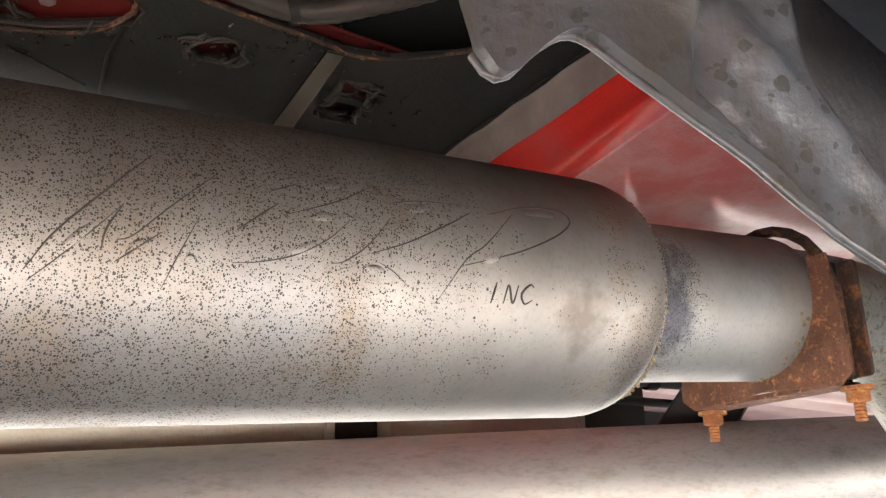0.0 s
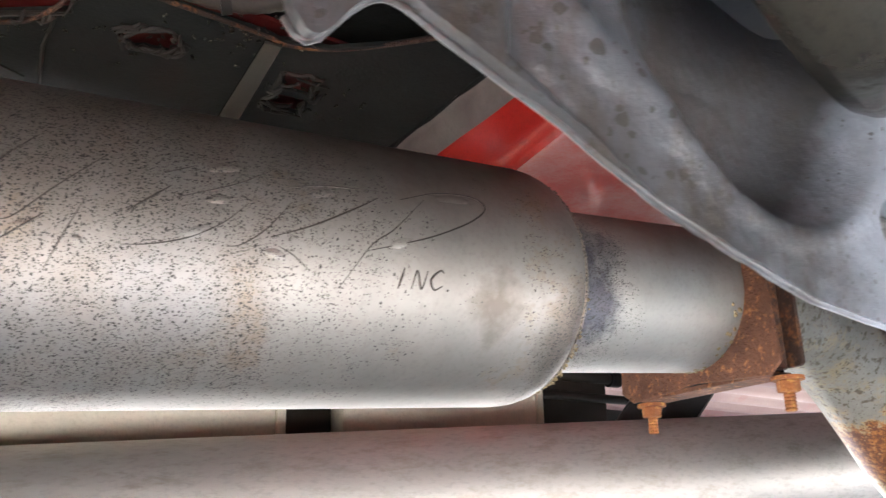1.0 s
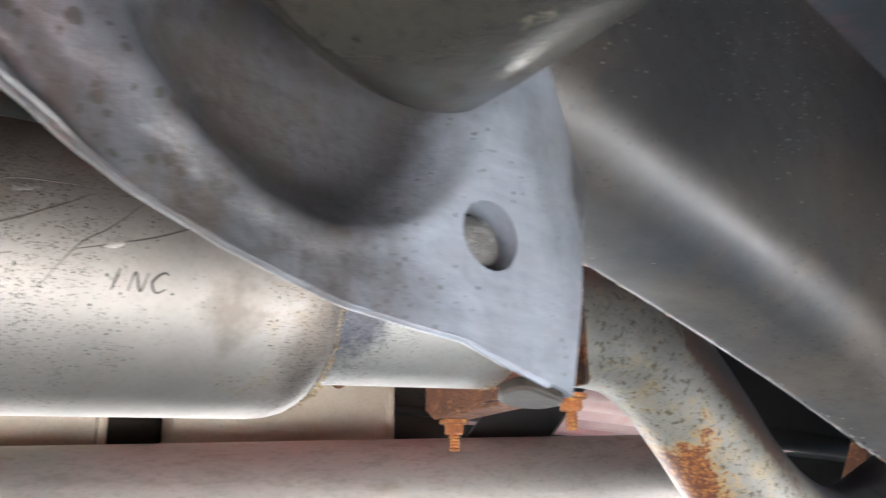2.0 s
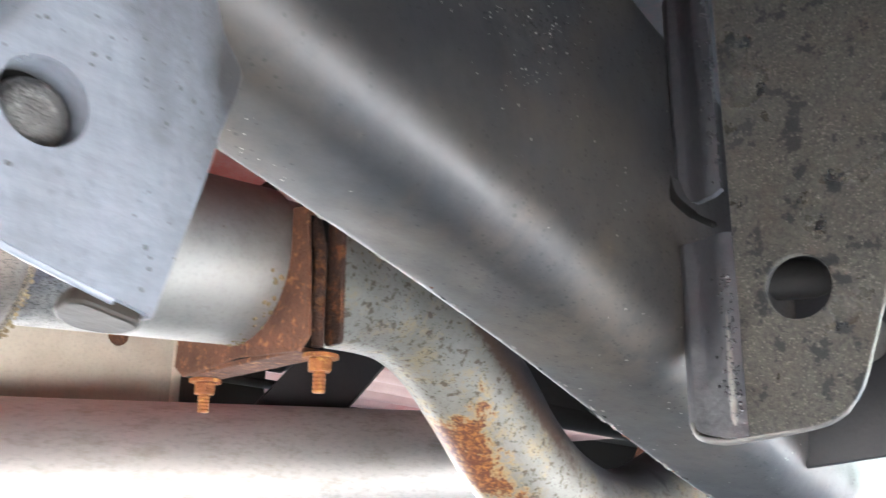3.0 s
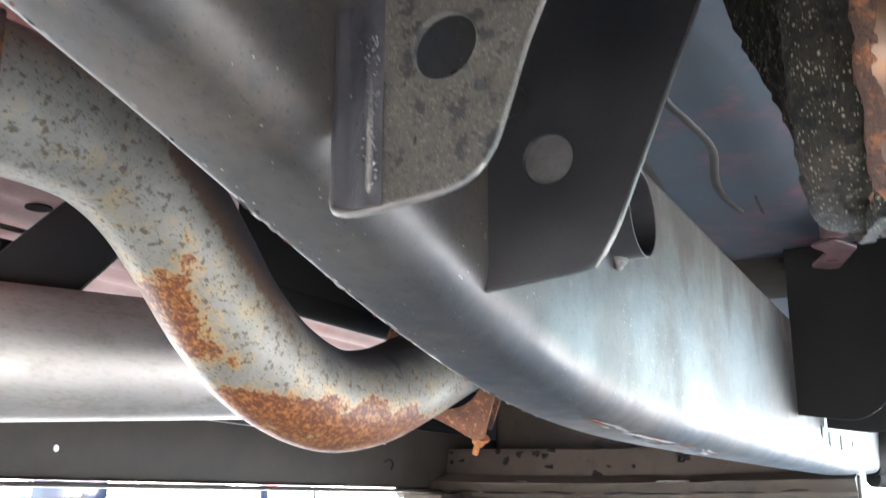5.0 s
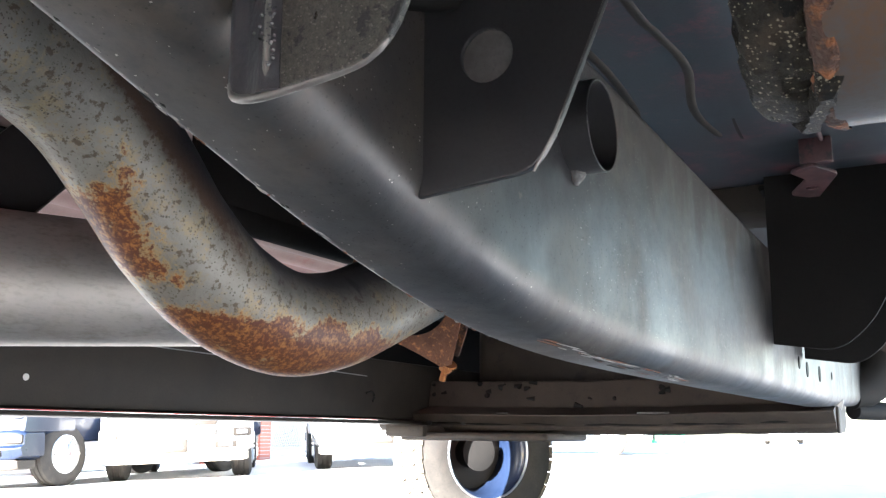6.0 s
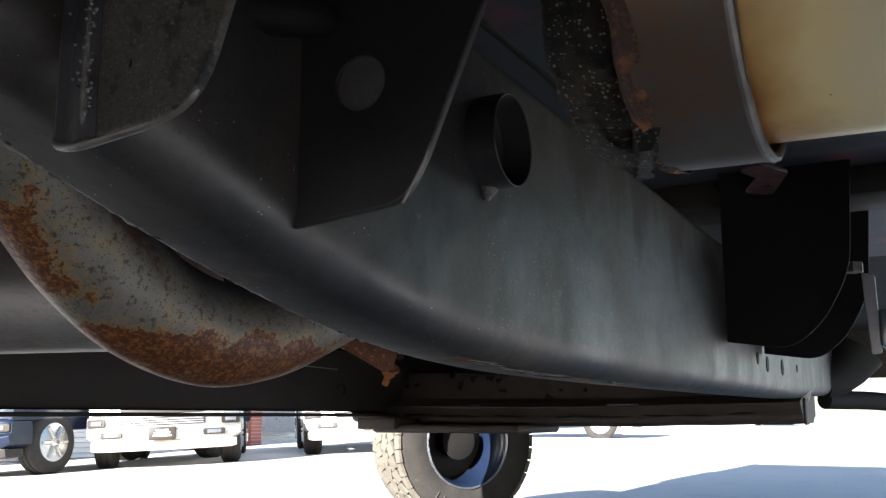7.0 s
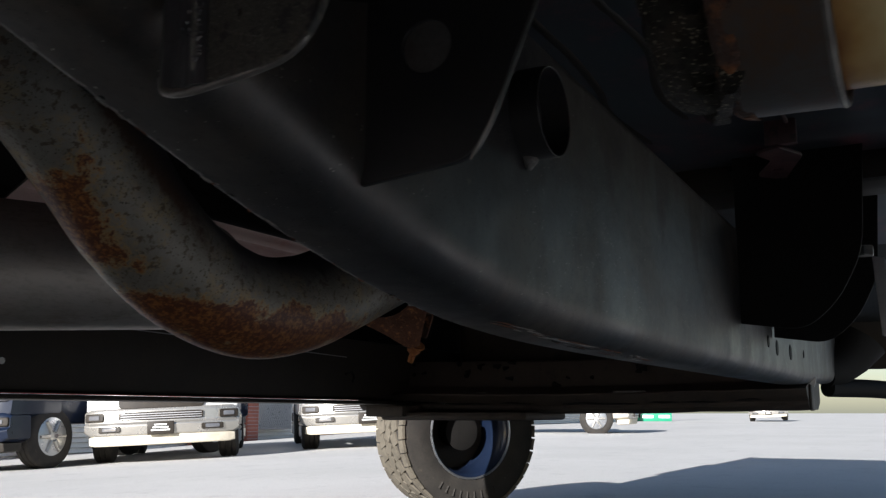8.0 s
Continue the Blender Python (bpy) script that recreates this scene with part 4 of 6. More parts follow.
def muffler():
    t = thing("muffler", "speckled dull steel exhaust muffler with embossed strokes and small stamped letters", "muffler", at=(0, 0, 0))
    prof = [(-0.95, 0.05), (-0.945, 0.075), (-0.93, 0.088), (-0.90, MUF_R)] + [(-0.9 + 0.08 * k, MUF_R) for k in range(1, 11)]
    prof += [(-0.006, MUF_R), (0.004, 0.0932), (0.012, 0.0912), (0.018, 0.0875), (0.023, 0.0825), (0.0265, 0.0765), (0.029, 0.070)]
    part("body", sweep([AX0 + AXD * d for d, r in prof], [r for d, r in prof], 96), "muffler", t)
    ring = [AX0 + AXD * d for d in (0.016, 0.0195, 0.0235, 0.027, 0.031)]
    part("weld_seam", sweep(ring, [0.0878, 0.0880, 0.0848, 0.0780, 0.0690], 72), "weld", t, "dull weld seam at the muffler's end")
    rnd = random.Random(31)
    bm = bmesh.new()
    for k in range(260):
        a = rnd.uniform(0, 360)
        d = 0.0190 + rnd.gauss(0, 0.0018)
        p = on_muffler(d, a, 0.0884 - max(0, d - 0.0195) * 1.0)
        bmesh.ops.create_icosphere(bm, subdivisions=1, radius=rnd.uniform(0.0004, 0.0010), matrix=Matrix.Translation(p))
    part("seam_grains", bm, "weld", t, "rough speckled grains along the seam")
    bm = bmesh.new()
    for k in range(70):
        a = rnd.gauss(-62, 16)
        p = on_muffler(0.0225 + rnd.gauss(0, 0.002), a, 0.0862)
        bmesh.ops.create_icosphere(bm, subdivisions=1, radius=rnd.uniform(0.0006, 0.0018), matrix=Matrix.Translation(p))
    part("seam_crust", bm, "crust", t, "yellowish crust low on the seam")
    nd = AX0 + AXD * 0.028
    cd = (Vector((0.752, 0.520, 0.777)) - nd)
    path = [nd + cd * f for f in (-0.06, 0.02, 0.06, 0.5, 0.95, 1.0)]
    part("outlet_collar", tube(path, 0.067, 0.0602, 72), "collar", t, "bare steel outlet collar stained dark by heat")
    ridges = [[(-0.37, 3.6), (-0.391, -8.9), (-0.41, -20.9)], [(-0.351, -4.1), (-0.363, -10.1), (-0.374, -14.7)], [(-0.287, 13.2), (-0.253, 19.2), (-0.226, 21.4)],
              [(-0.282, 2.3), (-0.259, 6.0), (-0.241, 6.3)], [(-0.243, -12.6), (-0.226, -11.1), (-0.206, -15.6)], [(-0.212, 8.6), (-0.193, 14.1), (-0.169, 16.1)], [(-0.331, -8.3), (-0.339, -17.1)],
              [(-0.294, -8.8), (-0.273, -6.3), (-0.245, 2.7)], [(-0.14, 14.7), (-0.106, 19.3), (-0.079, 20.0), (-0.072, 16.5)], [(-0.162, -7.8), (-0.14, -2.5), (-0.113, 3.5)]]
    for pts in ridges:
        part("embossed_stroke", stroke(pts, 0.0075, -0.0066), "muffler", t)
    # thin dark lines painting the shade beside the embossed strokes
    stroke_shades = [[(-0.354, 21.1), (-0.376, 7.6), (-0.401, -7.8), (-0.414, -19.5)], [(-0.371, 1.7), (-0.39, -10.0), (-0.412, -22.6)], [(-0.32, 17.0), (-0.347, 2.9), (-0.365, -7.0), (-0.373, -8.8)],
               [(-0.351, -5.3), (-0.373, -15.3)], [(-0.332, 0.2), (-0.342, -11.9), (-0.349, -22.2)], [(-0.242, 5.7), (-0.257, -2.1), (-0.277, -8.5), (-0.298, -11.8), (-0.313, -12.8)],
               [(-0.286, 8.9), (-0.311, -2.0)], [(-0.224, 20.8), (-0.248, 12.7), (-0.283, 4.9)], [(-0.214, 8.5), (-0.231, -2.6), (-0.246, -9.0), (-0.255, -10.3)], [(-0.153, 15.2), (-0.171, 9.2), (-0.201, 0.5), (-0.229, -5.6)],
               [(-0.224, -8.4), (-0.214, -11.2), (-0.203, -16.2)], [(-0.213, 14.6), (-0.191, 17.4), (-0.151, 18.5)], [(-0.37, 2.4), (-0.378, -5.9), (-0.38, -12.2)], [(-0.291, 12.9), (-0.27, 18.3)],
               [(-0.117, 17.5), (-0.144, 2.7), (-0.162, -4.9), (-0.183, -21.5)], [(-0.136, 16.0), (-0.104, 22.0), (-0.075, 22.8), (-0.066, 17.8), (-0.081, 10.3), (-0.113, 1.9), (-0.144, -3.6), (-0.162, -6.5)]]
    for k, pts in enumerate(stroke_shades):
        part("stroke_shade", stroke(pts, 0.00042 if k % 3 else 0.0006, 0.0), "brown", t, "fine dark line painted as shade along an embossed stroke")
    letters = [[(-0.141, -20.0), (-0.137, -11.8)], [(-0.131, -19.8), (-0.1275, -12.6), (-0.1235, -19.4), (-0.1195, -12.4)], [(-0.1065, -12.6), (-0.110, -11.9), (-0.1165, -15.6), (-0.1135, -19.4), (-0.1075, -17.8)], [(-0.1035, -19.0), (-0.1025, -19.6)]]
    for pts in letters:
        part("stamped_letter", stroke(pts, 0.0008, 0.0), "brown", t, "small dark stamped letter")


muffler()

PIPE = [(0.70, 0.522, 0.775), (0.80, 0.520, 0.781), (0.90, 0.522, 0.786), (0.96, 0.524, 0.779), (1.02, 0.526, 0.752), (1.08, 0.528, 0.703), (1.135, 0.53, 0.655), (1.21, 0.53, 0.611), (1.31, 0.53, 0.588), (1.41, 0.53, 0.600), (1.50, 0.53, 0.630), (1.60, 0.53, 0.668), (1.75, 0.53, 0.725), (1.95, 0.53, 0.78)]


def tailpipe():
    t = thing("tailpipe", "bent grey steel exhaust pipe with brown rust patches", "exhaust pipe")
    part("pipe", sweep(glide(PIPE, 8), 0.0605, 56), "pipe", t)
    rnd = random.Random(9)
    bm = bmesh.new()
    for k in range(150):
        a = radians(rnd.uniform(195, 345))
        x = 0.747 - abs(rnd.gauss(0, 0.006)) - (0.012 if rnd.random() < 0.25 else 0)
        r = 0.0672
        p = Vector((x, 0.5205 + r * math.cos(a), 0.777 + r * math.sin(a)))
        res = bmesh.ops.create_icosphere(bm, subdivisions=1, radius=rnd.uniform(0.0008, 0.0026), matrix=Matrix.Translation(p))
    part("crust", bm, "crust", t, "pale flaky crust at the joint")


tailpipe()


def pipe_clamp():
    t = thing("pipe_clamp", "heavily rusted saddle clamp bolted round the exhaust joint", "pipe clamp", "pipe clamps")
    cy, cz = 0.520, 0.779
    R = 0.069
    arc = [(cy + R * math.cos(radians(a)), cz + R * math.sin(radians(a))) for a in range(0, -181, -12)]
    out = [(0.612, cz + 0.028), (0.618, 0.704), (0.604, 0.694), (0.545, 0.698), (0.52, 0.700), (0.495, 0.698), (0.436, 0.694), (0.424, 0.704), (0.4335, cz + 0.028)]
    half = [(cy + R, cz + 0.030)] + [(cy + R, cz + 0.012)] + arc + [(cy - R, cz + 0.012), (cy - R, cz + 0.030)]
    part("saddle", plate(half + out[::-1], [], 0.004, Matrix.Translation((0.748, 0, 0)) @ YZ), "rust", t, smooth=False)
    lip = [(0.446, 0.7035), (0.428, 0.7035), (0.430, cz + 0.026), (0.446, cz + 0.026)]
    part("saddle_lip", plate(rounded(lip, 0.004), [], 0.0045, Matrix.Translation((0.781, 0, 0)) @ YZ), "dark_rust", t, "thin front lip of the channel", smooth=False)
    part("saddle_lip", plate(rounded([(2 * cy - y, z) for y, z in lip], 0.004), [], 0.0045, Matrix.Translation((0.781, 0, 0)) @ YZ), "dark_rust", t, smooth=False)
    part("web", box(0.750, 0.780, 0.440, 0.600, 0.6935, 0.698, 0.001), "rust", t, smooth=False)
    # black sheet put in for the shade inside the open channel
    part("channel_back", box(0.750, 0.780, 0.4475, 0.4505, 0.698, cz + 0.028, 0.001), "black_and_shade", t, "black sheet painted as the channel's inner shade", smooth=False)
    bend = [(0.768, cy + 0.083, 0.700), (0.768, cy + 0.080, cz)] + [(0.768, cy + 0.074 * math.cos(radians(a)), cz + 0.074 * math.sin(radians(a))) for a in range(15, 166, 15)] + [(0.768, cy - 0.0775, cz), (0.768, cy - 0.0790, 0.700)]
    part("u_bolt", sweep(bend, 0.0052, 14), "dark_rust", t)
    for y in (0.436, 0.602):
        part("washer", sweep([(0.768, y, 0.693), (0.768, y, 0.690)], 0.014, 20), "rust_orange", t)
        part("nut", hexagon((0.768, y, 0.690), (0, 0, -1), 0.0098, 0.010), "rust_orange", t, smooth=False)
        part("stud", stud((0.768, y, 0.682), (0, 0, -1), 0.0052, 0.018, 6), "rust_orange", t)
    t.matrix_basis = Matrix.Translation((0.767, 0.520, 0.779)) @ Matrix.Rotation(radians(-6), 4, "Z") @ Matrix.Translation((-0.768, -0.520, -0.779))
    return t


clamp = pipe_clamp()
# a second one further along the pipe, tilted with its rise
copy_thing(clamp, Matrix.Translation((1.615, 0.53, 0.672)) @ Matrix.Rotation(radians(-20), 4, "Y") @ Matrix.Rotation(radians(28), 4, "X") @ Matrix.Translation((-0.768, -0.520, -0.779)))



def driveshaft():
    t = thing("driveshaft", "large aluminium driveshaft tube with soft scuffs", "driveshaft")
    a, d = Vector((0.5, 1.03, 0.603)), Vector((1, -0.12, 0.076))
    part("tube", sweep([a + d * f for f in (-1.2, -0.6, 0, 0.5, 0.9, 1.13, 1.155, 1.18)], [0.089] * 6 + [0.084, 0.07], 64), "shaft", t)
    part("yoke", sweep([a + d * f for f in (1.17, 1.20, 1.225, 1.25)], [0.062, 0.050, 0.036, 0.03], 32), "dark_floor", t, "dark end yoke")


driveshaft()


# ---- the frame rail and what is welded to it ----
RAIL = [(-0.9, 1.02), (-0.3, 0.93), (0.0, 0.85), (0.2, 0.79), (0.36, 0.742), (0.46, 0.720), (0.55, 0.700), (0.65, 0.676), (0.77, 0.642), (0.86, 0.612), (1.0, 0.577), (1.14, 0.553), (1.3, 0.541), (1.5, 0.538), (1.8, 0.537), (2.4, 0.538), (3.2, 0.541), (3.6, 0.550), (4.2, 0.570)]
RAIL_TOP = [(-0.9, 1.03), (0.0, 0.99), (0.46, 0.93), (0.7, 0.885), (0.85, 0.85), (1.1, 0.826), (1.4, 0.822), (2.0, 0.815), (4.2, 0.81)]


def level(table, x):
    xs, zs = [p[0] for p in table], [p[1] for p in table]
    return float(np.interp(x, xs, zs))


def smooth_level(table, x):
    return sum(level(table, x + o) for o in (-0.09, -0.06, -0.03, 0, 0.03, 0.06, 0.09)) / 7


def rail_mesh(y0, y1, x0, x1, r=0.034, n=110):
    bm = bmesh.new()
    rings = []
    for i in range(n + 1):
        x = x0 + (x1 - x0) * i / n
        b, t = smooth_level(RAIL, x), max(smooth_level(RAIL_TOP, x), smooth_level(RAIL, x) + 0.1)
        ring = []
        for cy, cz, a0 in ((y0 + r, b + r, 180), (y1 - 0.008, b + 0.008, 270), (y1 - 0.012, t - 0.012, 0), (y0 + 0.018, t - 0.018, 90)):
            rr = r if a0 == 180 else 0.008 if a0 == 270 else 0.012 if a0 == 0 else 0.018
            for k in range(9):
                a = radians(a0 + 90 * k / 8)
                ring.append((x, cy + rr * math.cos(a), cz + rr * math.sin(a)))
        rings.append([bm.verts.new(c) for c in ring])
    m = len(rings[0])
    for r0, r1 in zip(rings, rings[1:]):
        for k in range(m):
            bm.faces.new((r0[k], r0[(k + 1) % m], r1[(k + 1) % m], r1[k]))
    bm.faces.new(rings[0][::-1])
    bm.faces.new(rings[-1])
    return bm


def frame_rail():
    t = thing("frame_rail", "satin black steel frame rail curving down, dusty and scuffed", "frame rail")
    part("rail", rail_mesh(0.14, 0.222, -0.9, 4.08, n=150), "frame", t)
    # hanger plate with a bolt hole and a bent flange
    out = rounded([(0.104, 0.612), (0.052, 0.616), (0.030, 0.68), (-0.012, 0.775), (-0.045, 0.865), (0.104, 0.885)], [0.0, 0.032, 0.0, 0.0, 0.01, 0.0])
    pl = part("hanger_plate", plate(out, [(0.072, 0.686, 0.0185)], 0.006, Matrix.Translation((0.757, 0, 0)) @ YZ), "grit", t, "gritty black hanger plate with a round bolt hole", smooth=False)
    # smooth margin of the plate, bent back to the rail, in two lengths
    for z0, z1, dy in ((0.6105, 0.7225, 0.0), (0.745, 0.885, 0.0045)):
        prof = [(0.1045, 0.7538), (0.1085, 0.7522), (0.1125, 0.7520), (0.1165, 0.7535), (0.121, 0.7562), (0.126, 0.7585), (0.131, 0.7600), (0.1345, 0.7592), (0.1372, 0.7600), (0.1420, 0.7640)]
        bm = bmesh.new()
        rows = []
        for k in range(25):
            f = k / 24
            row = []
            for n, (y, x) in enumerate(prof):
                q = n / (len(prof) - 1)
                low = z0 + 0.010 * q ** 4 if z0 < 0.7 else z0 + 0.020 * (1 - math.sin(math.pi * min(q + 0.18, 1.0))) ** 2
                z = low + (z1 - low) * f
                y2 = y + dy * (1 - q) + 0.0012 * (1 - q) * noise.noise(Vector((n * 0.8, z * 30, 0)))
                row.append((bm.verts.new((x, y2, z)), bm.verts.new((x + 0.005, y2, z))))
            rows.append(row)
        for a, b in zip(rows, rows[1:]):
            for n in range(len(prof) - 1):
                bm.faces.new((a[n][0], a[n + 1][0], b[n + 1][0], b[n][0]))
                bm.faces.new((a[n][1], b[n][1], b[n + 1][1], a[n + 1][1]))
        for row in (rows[0], rows[-1]):
            for n in range(len(prof) - 1):
                bm.faces.new((row[n][0], row[n][1], row[n + 1][1], row[n + 1][0]))
        for n in (0, -1):
            for a, b in zip(rows, rows[1:]):
                bm.faces.new((a[n][0], b[n][0], b[n][1], a[n][1]))
        part("flange", bm, "margin", t, "smooth black margin bent back to the rail")
    # thin pale strip painted in for the highlight on the bend
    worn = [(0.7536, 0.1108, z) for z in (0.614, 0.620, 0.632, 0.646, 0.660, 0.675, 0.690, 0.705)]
    part("bend_highlight", sweep(worn, [0.0010, 0.0024, 0.0026, 0.0024, 0.0020, 0.0016, 0.0011, 0.0004], 12), "edge", t, "pale strip painted as the highlight along the bend")
    rnd = random.Random(12)
    for k in range(170):
        lower = rnd.random() < 0.55
        z = rnd.uniform(0.618, 0.70) if lower else rnd.uniform(0.75, 0.87)
        y = 0.1065 + abs(rnd.gauss(0, 0.0045))
        p = Vector((0.7523, y, z))
        part("grain", sweep([p, p + Vector((-0.0012, 0, 0))], [rnd.uniform(0.0005, 0.0014), 0.0004], 6), "margin", t)
    part("rim_edge", sweep(glide([(0.7625, 0.1385, 0.6205), (0.760, 0.134, 0.6130), (0.757, 0.120, 0.6095), (0.757, 0.104, 0.6105), (0.757, 0.075, 0.614), (0.757, 0.060, 0.6185), (0.757, 0.0505, 0.630), (0.757, 0.030, 0.68), (0.757, -0.012, 0.775), (0.757, -0.045, 0.86)], 6), 0.0022, 10), "edge", t, "bright worn plate edge")
    out = rounded([(0.142, 0.610), (0.066, 0.618), (0.052, 0.640), (-0.011, 0.790), (0.011, 0.888), (0.142, 0.90)], [0.0, 0.013, 0.013, 0.006, 0.004, 0.0])
    part("hanger_plate", plate(out, [(0.096, 0.694, 0.0185)], 0.006, Matrix.Translation((0.947, 0, 0)) @ YZ), "plate", t, "smooth black hanger plate with a grey plug", smooth=False)
    part("rim_edge", sweep([(0.945, 0.066, 0.6165), (0.945, 0.052, 0.640), (0.945, -0.011, 0.790)], 0.0010, 8), "edge", t)
    part("plug", sweep([(0.947, 0.096, 0.694), (0.951, 0.096, 0.694)], 0.0195, 36), "edge", t, "round grey plug")
    rnd = random.Random(77)
    for k in range(46):
        x = rnd.uniform(1.22, 1.75)
        z = smooth_level(RAIL, x) + rnd.uniform(-0.0006, 0.0)
        L = rnd.uniform(0.006, 0.05)
        y = 0.166 + abs(rnd.gauss(0, 0.012))
        part("scuff", sweep([(x - L, y, z + 0.0004), (x, y + rnd.uniform(-0.002, 0.002), z + 0.0002), (x + L, y, z + 0.0004)], [0.0003, rnd.uniform(0.0005, 0.0014), 0.0003], 6), rnd.choice(("rust", "edge", "dark_floor")), t)
    for k in range(60):
        x = rnd.uniform(0.52, 1.22)
        z = smooth_level(RAIL, x)
        L = rnd.uniform(0.0015, 0.006)
        y = 0.2165 + rnd.uniform(-0.0035, 0.002)
        slope = (smooth_level(RAIL, x + 0.01) - z) / 0.01
        part("chip", sweep([(x - L, y, z + 0.0006 - slope * L), (x, y + rnd.uniform(-0.001, 0.001), z + 0.0002), (x + L, y, z + 0.0006 + slope * L)], [0.0003, rnd.uniform(0.0005, 0.0011), 0.0003], 6), rnd.choice(("edge", "edge", "dark_floor", "rust")), t)
    part("lug", sweep([(0.90, 0.15, 0.735), (0.915, 0.135, 0.736), (0.93, 0.122, 0.737), (0.942, 0.119, 0.738), (0.946, 0.118, 0.738)], [0.016, 0.015, 0.014, 0.011, 0.006], 20), "black_and_shade", t, "rounded lug between the plates")
    part("stub_tube", tube([(1.217, 0.15, 0.732), (1.217, 0.13, 0.732), (1.217, 0.113, 0.732)], 0.0415, 0.0395, 48), "plate", t, "open black steel stub tube")
    part("stub_rim", sweep([(1.217 + 0.0405 * math.cos(k * math.pi / 24), 0.113, 0.732 + 0.0405 * math.sin(k * math.pi / 24)) for k in range(49)], 0.0009, 8), "frame", t, "worn rim of the stub tube")
    part("weld_drip", sweep([(1.217, 0.139, 0.693), (1.215, 0.136, 0.687), (1.214, 0.137, 0.680)], [0.012, 0.007, 0.002], 12), "crust_grey", t, "pale pointed weld drip under the tube")
    # body mount cup further along
    for x, ys in ((2.25, 0.0), (2.62, -0.005)):
        out = rounded([(0.14, 0.628), (0.10, 0.622), (0.03, 0.612), (-0.027, 0.66), (-0.072, 0.745), (-0.085, 0.94), (0.14, 0.94)], [0, 0.03, 0.05, 0.05, 0.04, 0, 0])
        part("mount_plate", plate(out, [], 0.006, Matrix.Translation((x, ys, 0)) @ YZ), "black_and_shade", t, "black body mount bracket", smooth=False)
    # black discs painted on the rail as the shade in its holes
    for x, z, r in ((2.55, 0.614, 0.013), (2.67, 0.607, 0.017), (2.885, 0.609, 0.019), (3.14, 0.618, 0.010)):
        part("slot", sweep([(x, 0.1412, z), (x, 0.1385, z)], r, 20), "black_and_shade", t, "dark hole in the rail")
    part("mount_bolt", hexagon((2.44, -0.066, 0.765), (0, 0, 1), 0.018, 0.02), "edge", t, "bolt head on the mount", smooth=False)
    part("tie_strap", plate(rounded([(-0.080, 0.76), (-0.101, 0.755), (-0.104, 0.61), (-0.088, 0.608)], 0.004), [], 0.004, Matrix.Translation((2.42, 0, 0)) @ YZ), "rim", t, "bare silver strap beside the mount", smooth=False)
    part("strap_foot", box(2.40, 2.52, -0.125, -0.104, 0.62, 0.69, 0.006), "rim", t, "bare silver strap beside the mount")
    # hooked gap between the two flanges, its shade laid in as a black bead
    part("slot_edge", sweep(glide([(0.7575, 0.1425, 0.777), (0.7570, 0.1425, 0.765), (0.7560, 0.1395, 0.753), (0.7550, 0.133, 0.744), (0.7540, 0.124, 0.735), (0.7535, 0.113, 0.7275)], 8), [0.0006] + [0.0026] * 30 + [0.0020] * 9 + [0.0005], 10), "black_and_shade", t, "dark hooked gap in the weld")


frame_rail()


def fine_level(table, x):
    return sum(level(table, x + o) for o in (-0.002, -0.001, 0, 0.001, 0.002)) / 5


